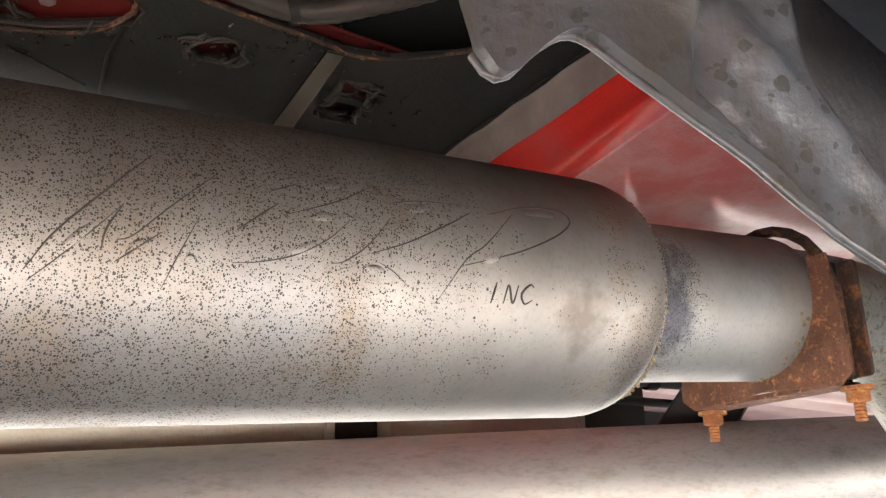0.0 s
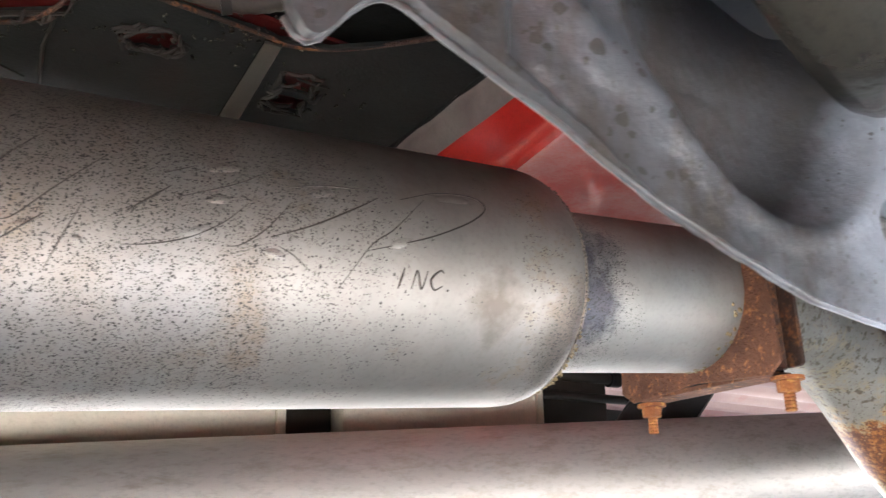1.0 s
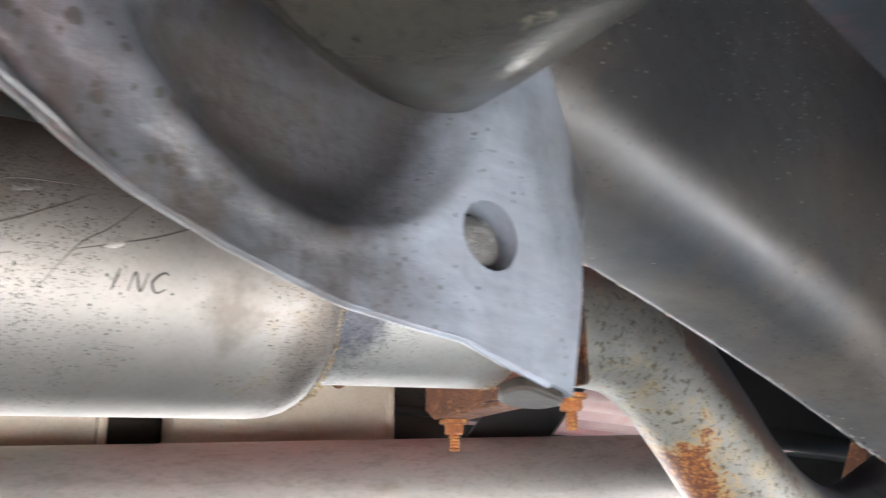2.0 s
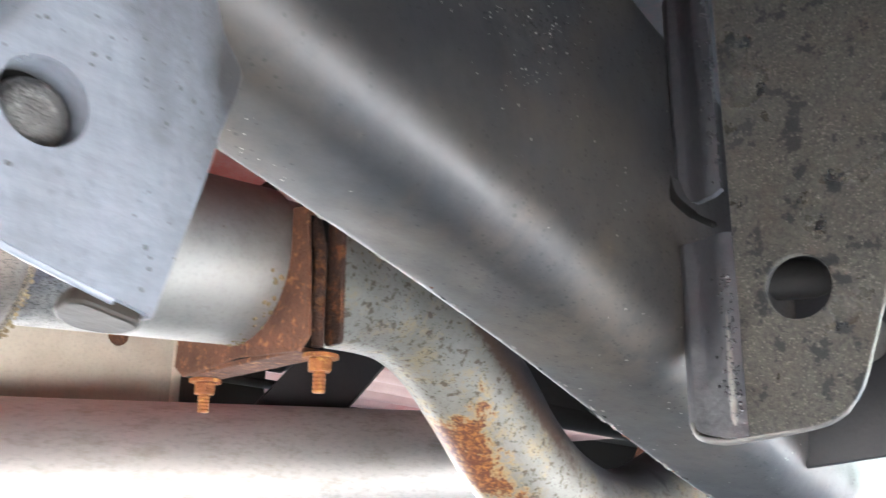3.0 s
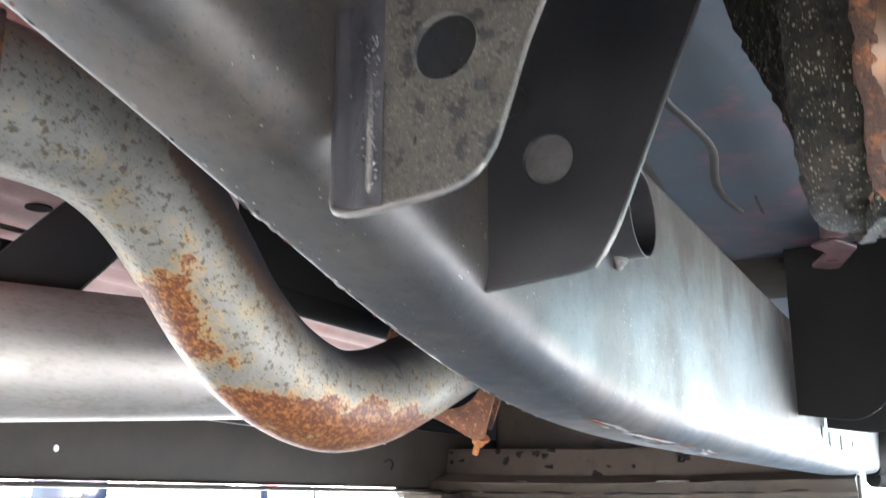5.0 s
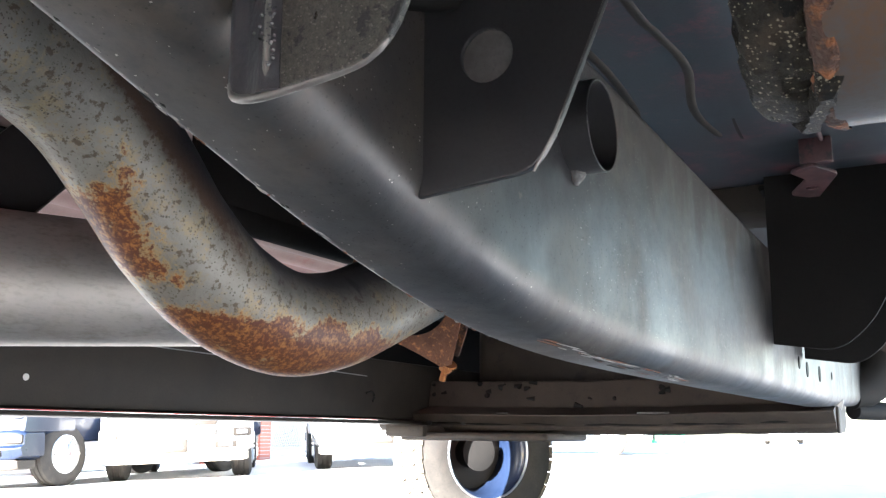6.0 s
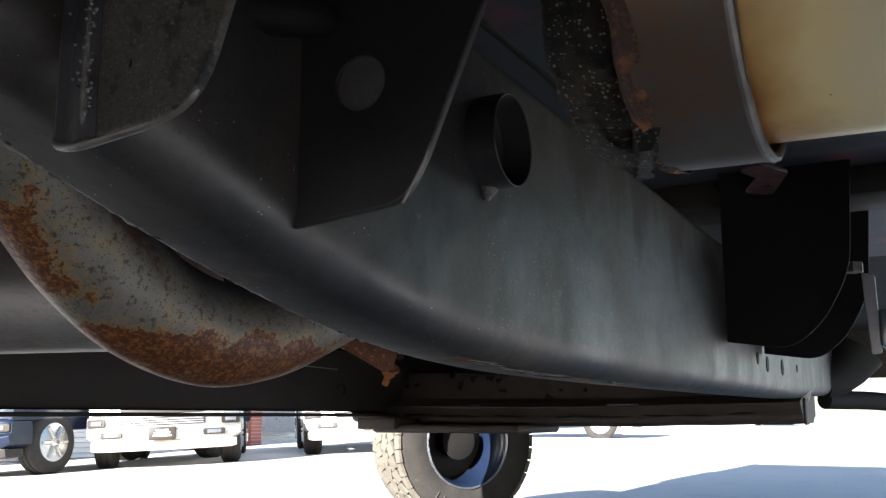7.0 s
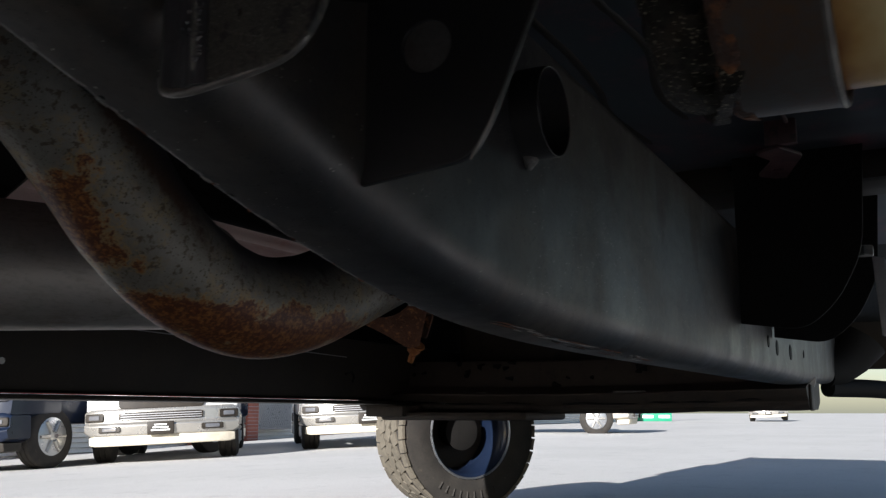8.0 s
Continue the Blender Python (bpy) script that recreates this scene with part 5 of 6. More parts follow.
def shock_bracket():
    """Pressed bracket on the rail with a bowl round the strut, a rolled lower edge and a bolt hole."""
    t = thing("strut_bracket", "scuffed blue-grey pressed steel bracket with a bolt hole", "bracket")
    low = [(0.1575, 0.7125), (0.1588, 0.7059), (0.1607, 0.7018), (0.163, 0.700), (0.1655, 0.7007), (0.1689, 0.706), (0.1729, 0.7104), (0.178, 0.7143), (0.1824, 0.7138), (0.1863, 0.7103), (0.1955, 0.700), (0.211, 0.686), (0.225, 0.675), (0.2346, 0.6665), (0.2405, 0.662), (0.252, 0.6545), (0.2585, 0.6515), (0.278, 0.643), (0.299, 0.637), (0.318, 0.6325), (0.346, 0.6300), (0.366, 0.6285), (0.379, 0.6245), (0.409, 0.617), (0.43, 0.615)]
    hole = Vector((0.378, 0.667))
    bm = bmesh.new()
    nx, nz = 170, 110
    grid = []
    for i in range(nx + 1):
        x = 0.1575 + 0.2725 * i / nx
        zl = fine_level(low, x)
        row = []
        for j in range(nz + 1):
            z = zl + (0.90 - zl) * (j / nz) ** 1.3
            xx = x
            xx -= 0.16 * (z - zl) * max(0.0, 1 - i / 14)
            if i > nx - 20:                       # right edge leans in above and below its corner
                edge = 0.4154 + 0.415 * min(z - 0.612, 0.100) - 0.003 * max(0.0, min((z - 0.700) / 0.015, 1.0)) ** 2 - 0.026 * max(0.0, min((z - 0.715) / 0.032, 1.0))
                f = (i - (nx - 20)) / 20
                xx = x * (1 - f) + edge * f
            rr = math.hypot(xx - 0.311, min(z - 0.722, 0.0))
            bowl = 0.031 / (1 + math.exp((rr - 0.0545) / 0.0062)) - 0.0035 * math.exp(-((rr - 0.067) / 0.006) ** 2)
            ridge = 0.006 * math.exp(-((z - zl - 0.030 - 0.25 * max(0.25 - xx, 0)) / 0.012) ** 2) * max(0, min(1, (0.31 - xx) / 0.08))
            v = Vector((xx, 0.0, z))
            dent = 0.0010 * noise.noise(v * 30) + 0.0006 * noise.noise(v * 90) + 0.0005 * noise.noise(v * 210)
            fold = 0.0045 * math.exp(-((xx - 0.2125 - 0.8 * max(0.0, 0.695 - z)) / 0.0035) ** 2) * max(0, min(1, (z - zl) / 0.008)) - 0.004 / (1 + math.exp((xx - 0.2125 - 0.8 * max(0.0, 0.695 - z)) / 0.0016))
            y = 0.1355 + bowl * 0.9 - ridge + fold + dent * max(0.0, min(1.0, (0.35 - xx) / 0.06)) + 0.0535 * max(0, (0.30 - xx) / 0.137) ** 2.2
            back = max(0.0, min((xx - 0.392) / (0.446 - 0.392), 1.0))
            y += (0.0065 + 0.14 * (min(z, 0.705) - 0.612)) * back ** 1.6
            off = Vector((xx, z)) - hole
            if abs(off.length - 0.0130) < 0.0013:
                xx, z = hole.x + off.x * 0.0130 / off.length, hole.y + off.y * 0.0130 / off.length
            row.append((bm.verts.new((xx, y, z)), bm.verts.new((xx, y + 0.0045, z))))
        grid.append(row)
    for i in range(nx):
        for j in range(nz):
            q = (grid[i][j], grid[i + 1][j], grid[i + 1][j + 1], grid[i][j + 1])
            c = sum((v[0].co for v in q), Vector()) / 4
            if math.hypot(c.x - hole.x, c.z - hole.y) > 0.0130:
                bm.faces.new([v[0] for v in q])
                bm.faces.new([v[1] for v in q][::-1])
    rim = [row[0] for row in grid] + grid[-1][1:] + [row[-1] for row in grid[-2::-1]] + grid[0][-2:0:-1]
    for a, b in zip(rim, rim[1:] + rim[:1]):
        bm.faces.new((a[0], a[1], b[1], b[0]))
    part("pressing", bm, "bracket", t)
    part("hole_rim", tube([(hole.x, 0.152, hole.y), (hole.x, 0.137, hole.y), (hole.x, 0.1360, hole.y)], 0.0140, 0.0128, 40), "bracket", t, "inner wall of the bolt hole")
    # black disc painted for the shade deep in the bolt hole
    part("hole_back", sweep([(hole.x, 0.1510, hole.y), (hole.x, 0.1500, hole.y)], 0.0136, 28), "black_and_shade", t, "dark inside of the bolt hole")
    dome = [(hole.x + 0.0016, 0.1470 - 0.0065 * math.sin(math.pi * k / 16), hole.y - 0.0008) for k in range(9)]
    part("bolt_end", sweep(dome, [0.0110 * math.cos(math.pi * k / 17) for k in range(9)], 24), "crust_grey", t, "dirty rounded bolt end in the hole")
    pts = [(x, 0.1378 + 0.0535 * max(0, (0.30 - x) / 0.137) ** 2.2, fine_level(low, x) + 0.0004) for x in (0.158 + 0.0025 * k for k in range(100))]
    part("rolled_edge", sweep(pts, 0.0015, 10), "bracket", t, "worn pale lower edge")
    part("lower_lip", plate(rounded([(-0.010, -0.02), (0.011, -0.02), (0.012, -0.006), (0.002, 0.002), (-0.007, -0.004)], 0.006), [], 0.005, Matrix.Translation((0.406, 0.160, 0.6170)) @ Matrix.Rotation(radians(10), 4, "Y")), "black", t, "dirty folded lower lip", smooth=False)


shock_bracket()


def strut():
    t = thing("strut_cylinder", "dusty dark painted cylinder seated in the bracket's bowl", "strut")
    a = Vector((0.3055, 0.1286, 0.766))
    d = Vector((0.195, -0.955, 0.237)).normalized()
    part("cylinder", sweep([a + d * f for f in (-0.004, 0.0, 0.004, 0.02, 0.2, 0.42)], [0.076, 0.080, 0.0822, 0.083, 0.083, 0.083], 72), "cylinder", t)
    part("band", sweep([a + d * f for f in (0.075, 0.077, 0.081, 0.083)], [0.083, 0.0842, 0.0842, 0.083], 72), "cylinder", t)


strut()


def bushing():
    """A short can on its side: gritty end face with a torn rusty rim, a stained sleeve, and a golden core."""
    t = thing("bushing", "dirt-caked bushing with a brown steel sleeve round a golden cylinder", "bushing")
    c, a = Vector((0.866, 0.0, 0.679)), Vector((0.04, -0.999, 0.0)).normalized()
    part("sleeve", tube([c + a * s for s in (0.106, 0.115, 0.13, 0.147)], 0.080, 0.0765, 72), "sleeve", t)
    part("rolled_rim", sweep([c + a * 0.147 + Vector((0.0785 * math.cos(k * math.pi / 36), 0, 0.0785 * math.sin(k * math.pi / 36))) for k in range(73)], 0.0022, 8), "edge", t, "worn bright rim")
    part("core", sweep([c + a * s for s in (0.112, 0.20, 0.3, 0.48)], 0.0725, 72), "gold", t, "golden brown stained steel cylinder")
    d, s, u = frame_of(a)
    for name, mat, prof, rough, lab in (("torn_rim", "dark_rust", ((0.0985, 0.070), (0.1005, 0.0775), (0.103, 0.0795), (0.106, 0.0808), (0.110, 0.0802)), 0.0022, "torn rusty rim"),
                                       ("caked_ring", "coarse", ((0.070, 0.03), (0.072, 0.066), (0.080, 0.0735), (0.090, 0.0765), (0.098, 0.0765), (0.104, 0.0755)), 0.0034, "dirt caked on the bushing's end")):
        bm = bmesh.new()
        rings = []
        prof = glide([(q[0], q[1], 0) for q in prof], 6)
        for q in prof:
            ring = []
            for k in range(140):
                an = 2 * math.pi * k / 140
                p = c + a * q.x + max(q.y, 0.0005) * (math.cos(an) * s + math.sin(an) * u)
                j = noise.noise(p * 70) * rough + noise.noise(p * 190) * rough * 0.6
                ring.append(bm.verts.new(p + a * j + (p - c - a * q.x).normalized() * j * 0.8))
            rings.append(ring)
        for r0, r1 in zip(rings, rings[1:]):
            for k in range(140):
                bm.faces.new((r0[k], r0[(k + 1) % 140], r1[(k + 1) % 140], r1[k]))
        part(name, bm, mat, t, lab)
    # the caked slab beside the sleeve, leaning forward as it rises
    bm = bmesh.new()
    grid = []
    for i in range(91):
        f = 0.42 * i / 90
        p, q = Vector((0.899, -0.0865, 0.596)) + Vector((0.021, 0.336, 0.942)) * f, Vector((0.822, -0.108, 0.600)) + Vector((0.07, 0.09, 0.990)) * f
        ring = []
        for k in range(56):
            g = k / 56
            if g < 0.5:
                w, back = g * 2, 0.0
            else:
                w, back = 2 - g * 2, 0.012
            pt = p.lerp(q, w) + Vector((0.25, -0.95, 0.05)) * back
            round_end = max(0.0, (0.03 - f) / 0.03)
            pt += (p.lerp(q, 0.5) - pt) * 0.5 * round_end ** 2
            j = noise.noise(pt * 55) * 0.0022 + noise.noise(pt * 150) * 0.0024 + noise.noise(pt * 320) * 0.0018
            ring.append(bm.verts.new(pt + Vector((-0.3, 0.9, -0.2)) * j))
        grid.append(ring)
    for r0, r1 in zip(grid, grid[1:]):
        for k in range(56):
            bm.faces.new((r0[k], r0[(k + 1) % 56], r1[(k + 1) % 56], r1[k]))
    bm.faces.new(grid[0][::-1])
    bm.faces.new(grid[-1])
    part("caked_slab", bm, "coarse", t, "coarse dirt-caked rubber slab")


bushing()


# ---- behind the exhaust ----
def shields():
    for x0, x1 in ((-0.6, 0.632), (0.722, 1.09)):
        t = thing("shield_panel", "dusty fawn coloured shield panel behind the driveshaft", "shield", "shield panels")
        part("panel", box(x0, x1, 1.10, 1.14, 0.60, 0.92, 0.010), "fawn", t)
        part("lower_fold", box(x0 + 0.004, x1 - 0.004, 1.092, 1.102, 0.60, 0.612, 0.003), "fawn", t)
        part("end_fold", box(x1 - 0.012, x1 + 0.002, 1.094, 1.142, 0.605, 0.915, 0.004), "fawn", t)
        if x0 > 0:
            part("hole", sweep([(0.985, 1.0985, 0.835), (0.985, 1.103, 0.835)], 0.016, 20), "rust", t, "rusty bolt hole")
    t = thing("gap_post", "dark post between the shield panels", "post")
    part("post", box(0.60, 0.75, 1.145, 1.18, 0.55, 0.93, 0.004), "black", t)
    t = thing("heat_shield", "dark sheet metal shield above the bent pipe", "heat shield")
    part("rolled_edge", sweep([(1.27, 0.665, 0.740), (1.29, 0.665, 0.740), (2.40, 0.665, 0.740), (2.5, 0.665, 0.740)], [0.012, 0.021, 0.021, 0.012], 24), "black_and_shade", t, "rolled lower edge")
    part("upper_sheet", box(1.28, 2.5, 0.645, 0.653, 0.740, 0.9385, 0.002), "black_and_shade", t)
    part("block", box(1.10, 1.30, 1.15, 1.20, 0.58, 0.93, 0.01), "black", t)
    t = thing("line_rods", "dark rods crossing in front of the pale floor", "rods")
    for (x0, z0), (x1, z1), r in (((1.12, 0.876), (1.50, 0.883), 0.0045), ((1.12, 0.842), (1.42, 0.850), 0.010), ((1.12, 0.808), (1.40, 0.812), 0.008)):
        part("rod", sweep([(x0, 1.147, z0), ((x0 + x1) / 2, 1.147, (z0 + z1) / 2), (x1, 1.147, z1)], r, 12), "black", t)
    part("collar", sweep([(1.30, 1.147, 0.8462), (1.325, 1.147, 0.8468)], 0.014, 14), "black_and_shade", t)
    # flat dark disc standing in for the shade of an oval slot
    part("slot_plate", sweep([(1.39, 1.175, 0.9375), (1.39, 1.175, 0.9345)], 0.022, 18), "black_and_shade", t, "dark oval disc painted for a slot in the floor")
    t = thing("cross_brace", "flat black steel brace with a worn bright edge", "brace")
    bm = box(-0.055, 0.055, -0.004, 0.004, -0.35, 0.20, 0.002)
    part("bar", bm, "plate", t, at=pose(1.30, 0.97, 0.83, 0, 42, -12))
    part("bright_edge", box(0.0545, 0.0575, -0.005, 0.005, -0.35, 0.20, 0.001), "edge", t, at=pose(1.30, 0.97, 0.83, 0, 42, -12))


shields()


def far_side():
    t = thing("far_rail", "dark far frame rail with a pinched lower flange", "frame rail")
    bm = box(1.2, 6.1, 1.50, 1.62, 0.51, 0.70, 0.012)
    part("rail", bm, "black", t)
    part("flange", box(1.2, 5.2, 1.47, 1.66, 0.494, 0.504, 0.003), "black", t)
    # white disc painted for the daylight in a small hole
    part("hole", sweep([(1.745, 1.498, 0.570), (1.745, 1.502, 0.570)], 0.007, 16), "letters", t, "small white disc painted as daylight through a hole")
    part("cable", sweep(glide([(1.2, 1.49, 0.665), (2.0, 1.492, 0.66), (3.0, 1.493, 0.640)], 5), 0.0015, 6), "steel_mesh", t, "thin pale cable along the rail")
    part("mark", sweep(glide([(3.04 - 0.035, 1.4985, 0.575 + 0.012), (3.04, 1.4985, 0.575 + 0.018), (3.04 + 0.015, 1.4985, 0.575 + 0.004), (3.04 + 0.005, 1.4985, 0.575 - 0.012)], 5), 0.004, 6), "dark_floor", t)
    t = thing("crossmember", "dark brown crossmember under the far end of the rail", "crossmember")
    prof = rounded([(3.30, 0.535), (3.33, 0.508), (3.345, 0.500), (3.34, 0.488), (3.36, 0.474), (3.58, 0.474), (3.64, 0.50), (3.64, 0.655), (3.44, 0.65), (3.415, 0.56)], 0.008, 4)
    bm = bmesh.new()
    rows = []
    for k in range(31):
        y = 0.158 + 1.50 * k / 30
        sag = -0.012 * math.sin(math.pi * k / 30) + 0.004 * noise.noise(Vector((y * 7, 0, 0)))
        rows.append([bm.verts.new((a + 0.006 * noise.noise(Vector((y * 5, a * 30, 0))), y, b + sag)) for a, b in prof])
    m = len(prof)
    for a, b in zip(rows, rows[1:]):
        for k in range(m):
            bm.faces.new((a[k], a[(k + 1) % m], b[(k + 1) % m], b[k]))
    bm.faces.new(rows[0])
    bm.faces.new(rows[-1][::-1])
    part("beam", bm, "brown", t)
    part("skid", box(3.22, 3.58, 0.97, 1.50, 0.441, 0.468, 0.012), "brown", t, "flat skid bar under the beam")
    part("skid_end", box(3.20, 3.50, 1.40, 1.545, 0.452, 0.489, 0.006), "brown", t, "boxed end of the skid bar")
    rnd = random.Random(5)
    seam = [(3.338 + rnd.uniform(-0.004, 0.004), 0.17 + 0.05 * k, 0.508 - 0.012 * math.sin(math.pi * k / 30) + rnd.uniform(-0.003, 0.003)) for k in range(30)]
    part("seam", sweep(glide(seam, 2), 0.0055, 8), "black_and_shade", t, "dark seam along the beam")
    for k in range(26):
        y = rnd.uniform(0.2, 1.5)
        z = rnd.uniform(0.555, 0.635)
        part("mud_spot", sweep([(3.418 + (z - 0.56) * 0.26, y, z), (3.410 + (z - 0.56) * 0.26, y + rnd.uniform(-0.03, 0.03), z + rnd.uniform(-0.006, 0.006))], [rnd.uniform(0.004, 0.012), 0.003], 8), "black_and_shade", t)
    for k in range(14):
        y = rnd.uniform(0.2, 1.5)
        part("mud_lump", sweep([(3.355, y, 0.484), (3.35, y + rnd.uniform(0.01, 0.04), 0.476)], [rnd.uniform(0.006, 0.014), 0.005], 8), "brown", t)
    part("end_tab", box(3.36, 3.42, 0.150, 0.158, 0.470, 0.545, 0.003), "brown", t)
    part("end_bolt", hexagon((3.40, 0.160, 0.540), (0, -0.3, 1), 0.016, 0.030), "edge", t, "worn bolt at the beam's end", smooth=False)
    for y, w in ((0.42, 0.05), (0.62, 0.10), (1.15, 0.04)):
        part("bright_patch", box(3.315, 3.325, y, y + w, 0.522, 0.532, 0.003), "edge", t, "worn bright patch on the beam")
    for y in (0.85, 1.32, 1.45):
        part("bolt", hexagon((3.34, y, 0.505), (-1, 0, -0.3), 0.012, 0.012), "plate", t, smooth=False)
    t = thing("transmission", "dark dirty gearbox housing between the frame rails", "gearbox")
    part("housing", box(3.75, 5.6, 0.42, 1.48, 0.50, 0.93, 0.05, 4), "brown", t)
    part("pan", box(3.8, 4.6, 0.45, 1.2, 0.475, 0.505, 0.012), "black", t)
    t = thing("control_arm", "black suspension arm beyond the end of the rail", "control arm")
    part("arm", sweep(glide([(4.02, 0.17, 0.55), (4.25, 0.0, 0.545), (4.45, -0.15, 0.515), (4.6, -0.35, 0.46)], 6), [0.032] * 19, 16), "black_and_shade", t)
    part("boot", sweep([(4.0, 0.18, 0.60), (4.05, 0.14, 0.62), (4.10, 0.10, 0.66), (4.12, 0.06, 0.72)], [0.05, 0.065, 0.075, 0.09], 24), "black_and_shade", t, "black rubber boot")


far_side()


# ---- the far front wheel ----
def wheel_parts(parent, r, w, rim_r, blocks=36):
    """Wheel about the local y axis."""
    prof = [(-w / 2 + 0.01, rim_r), (-w / 2, rim_r + 0.02), (-w / 2 - 0.004, (rim_r + r) / 2), (-w / 2 + 0.012, r - 0.022), (-w / 2 + 0.03, r - 0.008), (w / 2 - 0.03, r - 0.008), (w / 2 - 0.012, r - 0.022), (w / 2 + 0.004, (rim_r + r) / 2), (w / 2, rim_r + 0.02), (w / 2 - 0.01, rim_r), (w / 2 - 0.03, rim_r - 0.012), (-w / 2 + 0.03, rim_r - 0.012)]
    def lathe(prof, steps):
        bm = bmesh.new()
        rings = [[bm.verts.new((q * math.cos(2 * math.pi * k / steps), y, q * math.sin(2 * math.pi * k / steps))) for y, q in prof] for k in range(steps)]
        for k in range(steps):
            r0, r1 = rings[k], rings[(k + 1) % steps]
            for j in range(len(prof)):
                bm.faces.new((r0[j], r0[(j + 1) % len(prof)], r1[(j + 1) % len(prof)], r1[j]))
        return bm
    tyre = part("tyre", lathe(prof, 64), "rubber", parent, "black tyre")
    rnd = random.Random(21)
    bm = bmesh.new()
    for k in range(blocks):
        for row, (y, wid, off, slew) in enumerate(((-w * 0.415, w * 0.15, 0.0, 4), (-w * 0.215, w * 0.185, 0.5, 24), (0.0, w * 0.18, 0.15, -24), (w * 0.215, w * 0.185, 0.65, 24), (w * 0.415, w * 0.15, 0.3, -4))):
            a = 2 * math.pi * (k + off) / blocks
            L = 2 * math.pi * r / blocks * rnd.uniform(0.84, 0.92)
            edge = 0.008 if row in (0, 4) else 0.0
            m = Matrix.Rotation(-a, 4, "Y") @ Matrix.Translation((r - 0.007 - edge, y, 0)) @ Matrix.Rotation(radians(slew), 4, "X")
            res = bmesh.ops.create_cube(bm, size=1.0)
            for v in res["verts"]:
                v.co = m @ Vector((v.co.x * 0.014, v.co.y * wid, v.co.z * L))
    part("tread", bm, "tread_dust", tyre, "dusty tread blocks with dark grooves", smooth=False)
    for k in range(9):
        a = radians(235 + 7.5 * k)
        q = (rim_r + r) / 2
        part("sidewall_bar", sweep([((q - 0.018) * math.cos(a), -w / 2 - 0.003, (q - 0.018) * math.sin(a)), ((q + 0.018) * math.cos(a), -w / 2 - 0.003, (q + 0.018) * math.sin(a))], 0.006, 6), "rubber", tyre, "raised bar on the sidewall")
    rp = [(-w / 2 + 0.012, rim_r - 0.004), (-w / 2 + 0.004, rim_r + 0.008), (-w / 2 + 0.008, rim_r + 0.012), (-w / 2 + 0.022, rim_r), (w / 2 - 0.022, rim_r), (w / 2 - 0.008, rim_r + 0.012), (w / 2 - 0.004, rim_r + 0.008), (w / 2 - 0.012, rim_r - 0.004), (w / 2 - 0.03, rim_r - 0.03), (0, rim_r - 0.04), (-w / 2 + 0.03, rim_r - 0.018)]
    rim = part("rim", lathe(rp, 64), "navy", parent, "dark glossy rim barrel")
    part("lip", sweep([((rim_r + 0.006) * math.cos(k * math.pi / 32), -w / 2 + 0.002, (rim_r + 0.006) * math.sin(k * math.pi / 32)) for k in range(65)], 0.006, 8), "rim", rim, "bright rim lip")
    bm = bmesh.new()
    for k in range(6):
        m = Matrix.Rotation(radians(60 * k), 4, "Y")
        res = bmesh.ops.create_cube(bm, size=1.0)
        for v in res["verts"]:
            v.co = m @ Vector((rim_r * 0.5 + v.co.x * rim_r * 0.95, w * 0.28 + v.co.y * 0.03, v.co.z * 0.06))
    part("spokes", bm, "navy", rim, smooth=False)
    part("back_plate", sweep([(0, w * 0.20, 0), (0, w * 0.22, 0)], rim_r * 0.95, 32), "black", rim, "dark plate behind the spokes")
    part("hub", sweep([(0, -w * 0.2, 0), (0, -w * 0.18, 0), (0, w * 0.36, 0)], [rim_r * 0.28, rim_r * 0.42, rim_r * 0.3], 24), "black_and_shade", rim, "dark brake and hub")


def front_wheel():
    t = thing("front_wheel", "all-terrain tyre on an alloy rim standing on the asphalt", "wheel")
    wheel_parts(t, 0.400, 0.30, 0.225)
    t.matrix_basis = pose(4.945, 2.075, 0.369, 0, 0, -33)


front_wheel()


# ---- parked vehicles across the lot ----
def bow(x, depth=0.26):
    return depth * abs(x) ** 2.6


def bowed(x0, x1, section, out=0.0, steps=26, depth=0.26):
    """A bar across a vehicle's front: a (y, z) section swept along x, following the front's bow."""
    bm = bmesh.new()
    rows = []
    for k in range(steps + 1):
        x = x0 + (x1 - x0) * k / steps
        end = max(0.0, abs(2 * k / steps - 1) - 0.9) * 10
        cz = sum(q[1] for q in section) / len(section)
        rows.append([bm.verts.new((x, y + bow(x, depth) - out, cz + (z - cz) * (1 - 0.25 * end * end))) for y, z in section])
    m = len(section)
    for a, b in zip(rows, rows[1:]):
        for k in range(m):
            bm.faces.new((a[k], a[(k + 1) % m], b[(k + 1) % m], b[k]))
    bm.faces.new(rows[0])
    bm.faces.new(rows[-1][::-1])
    return bm


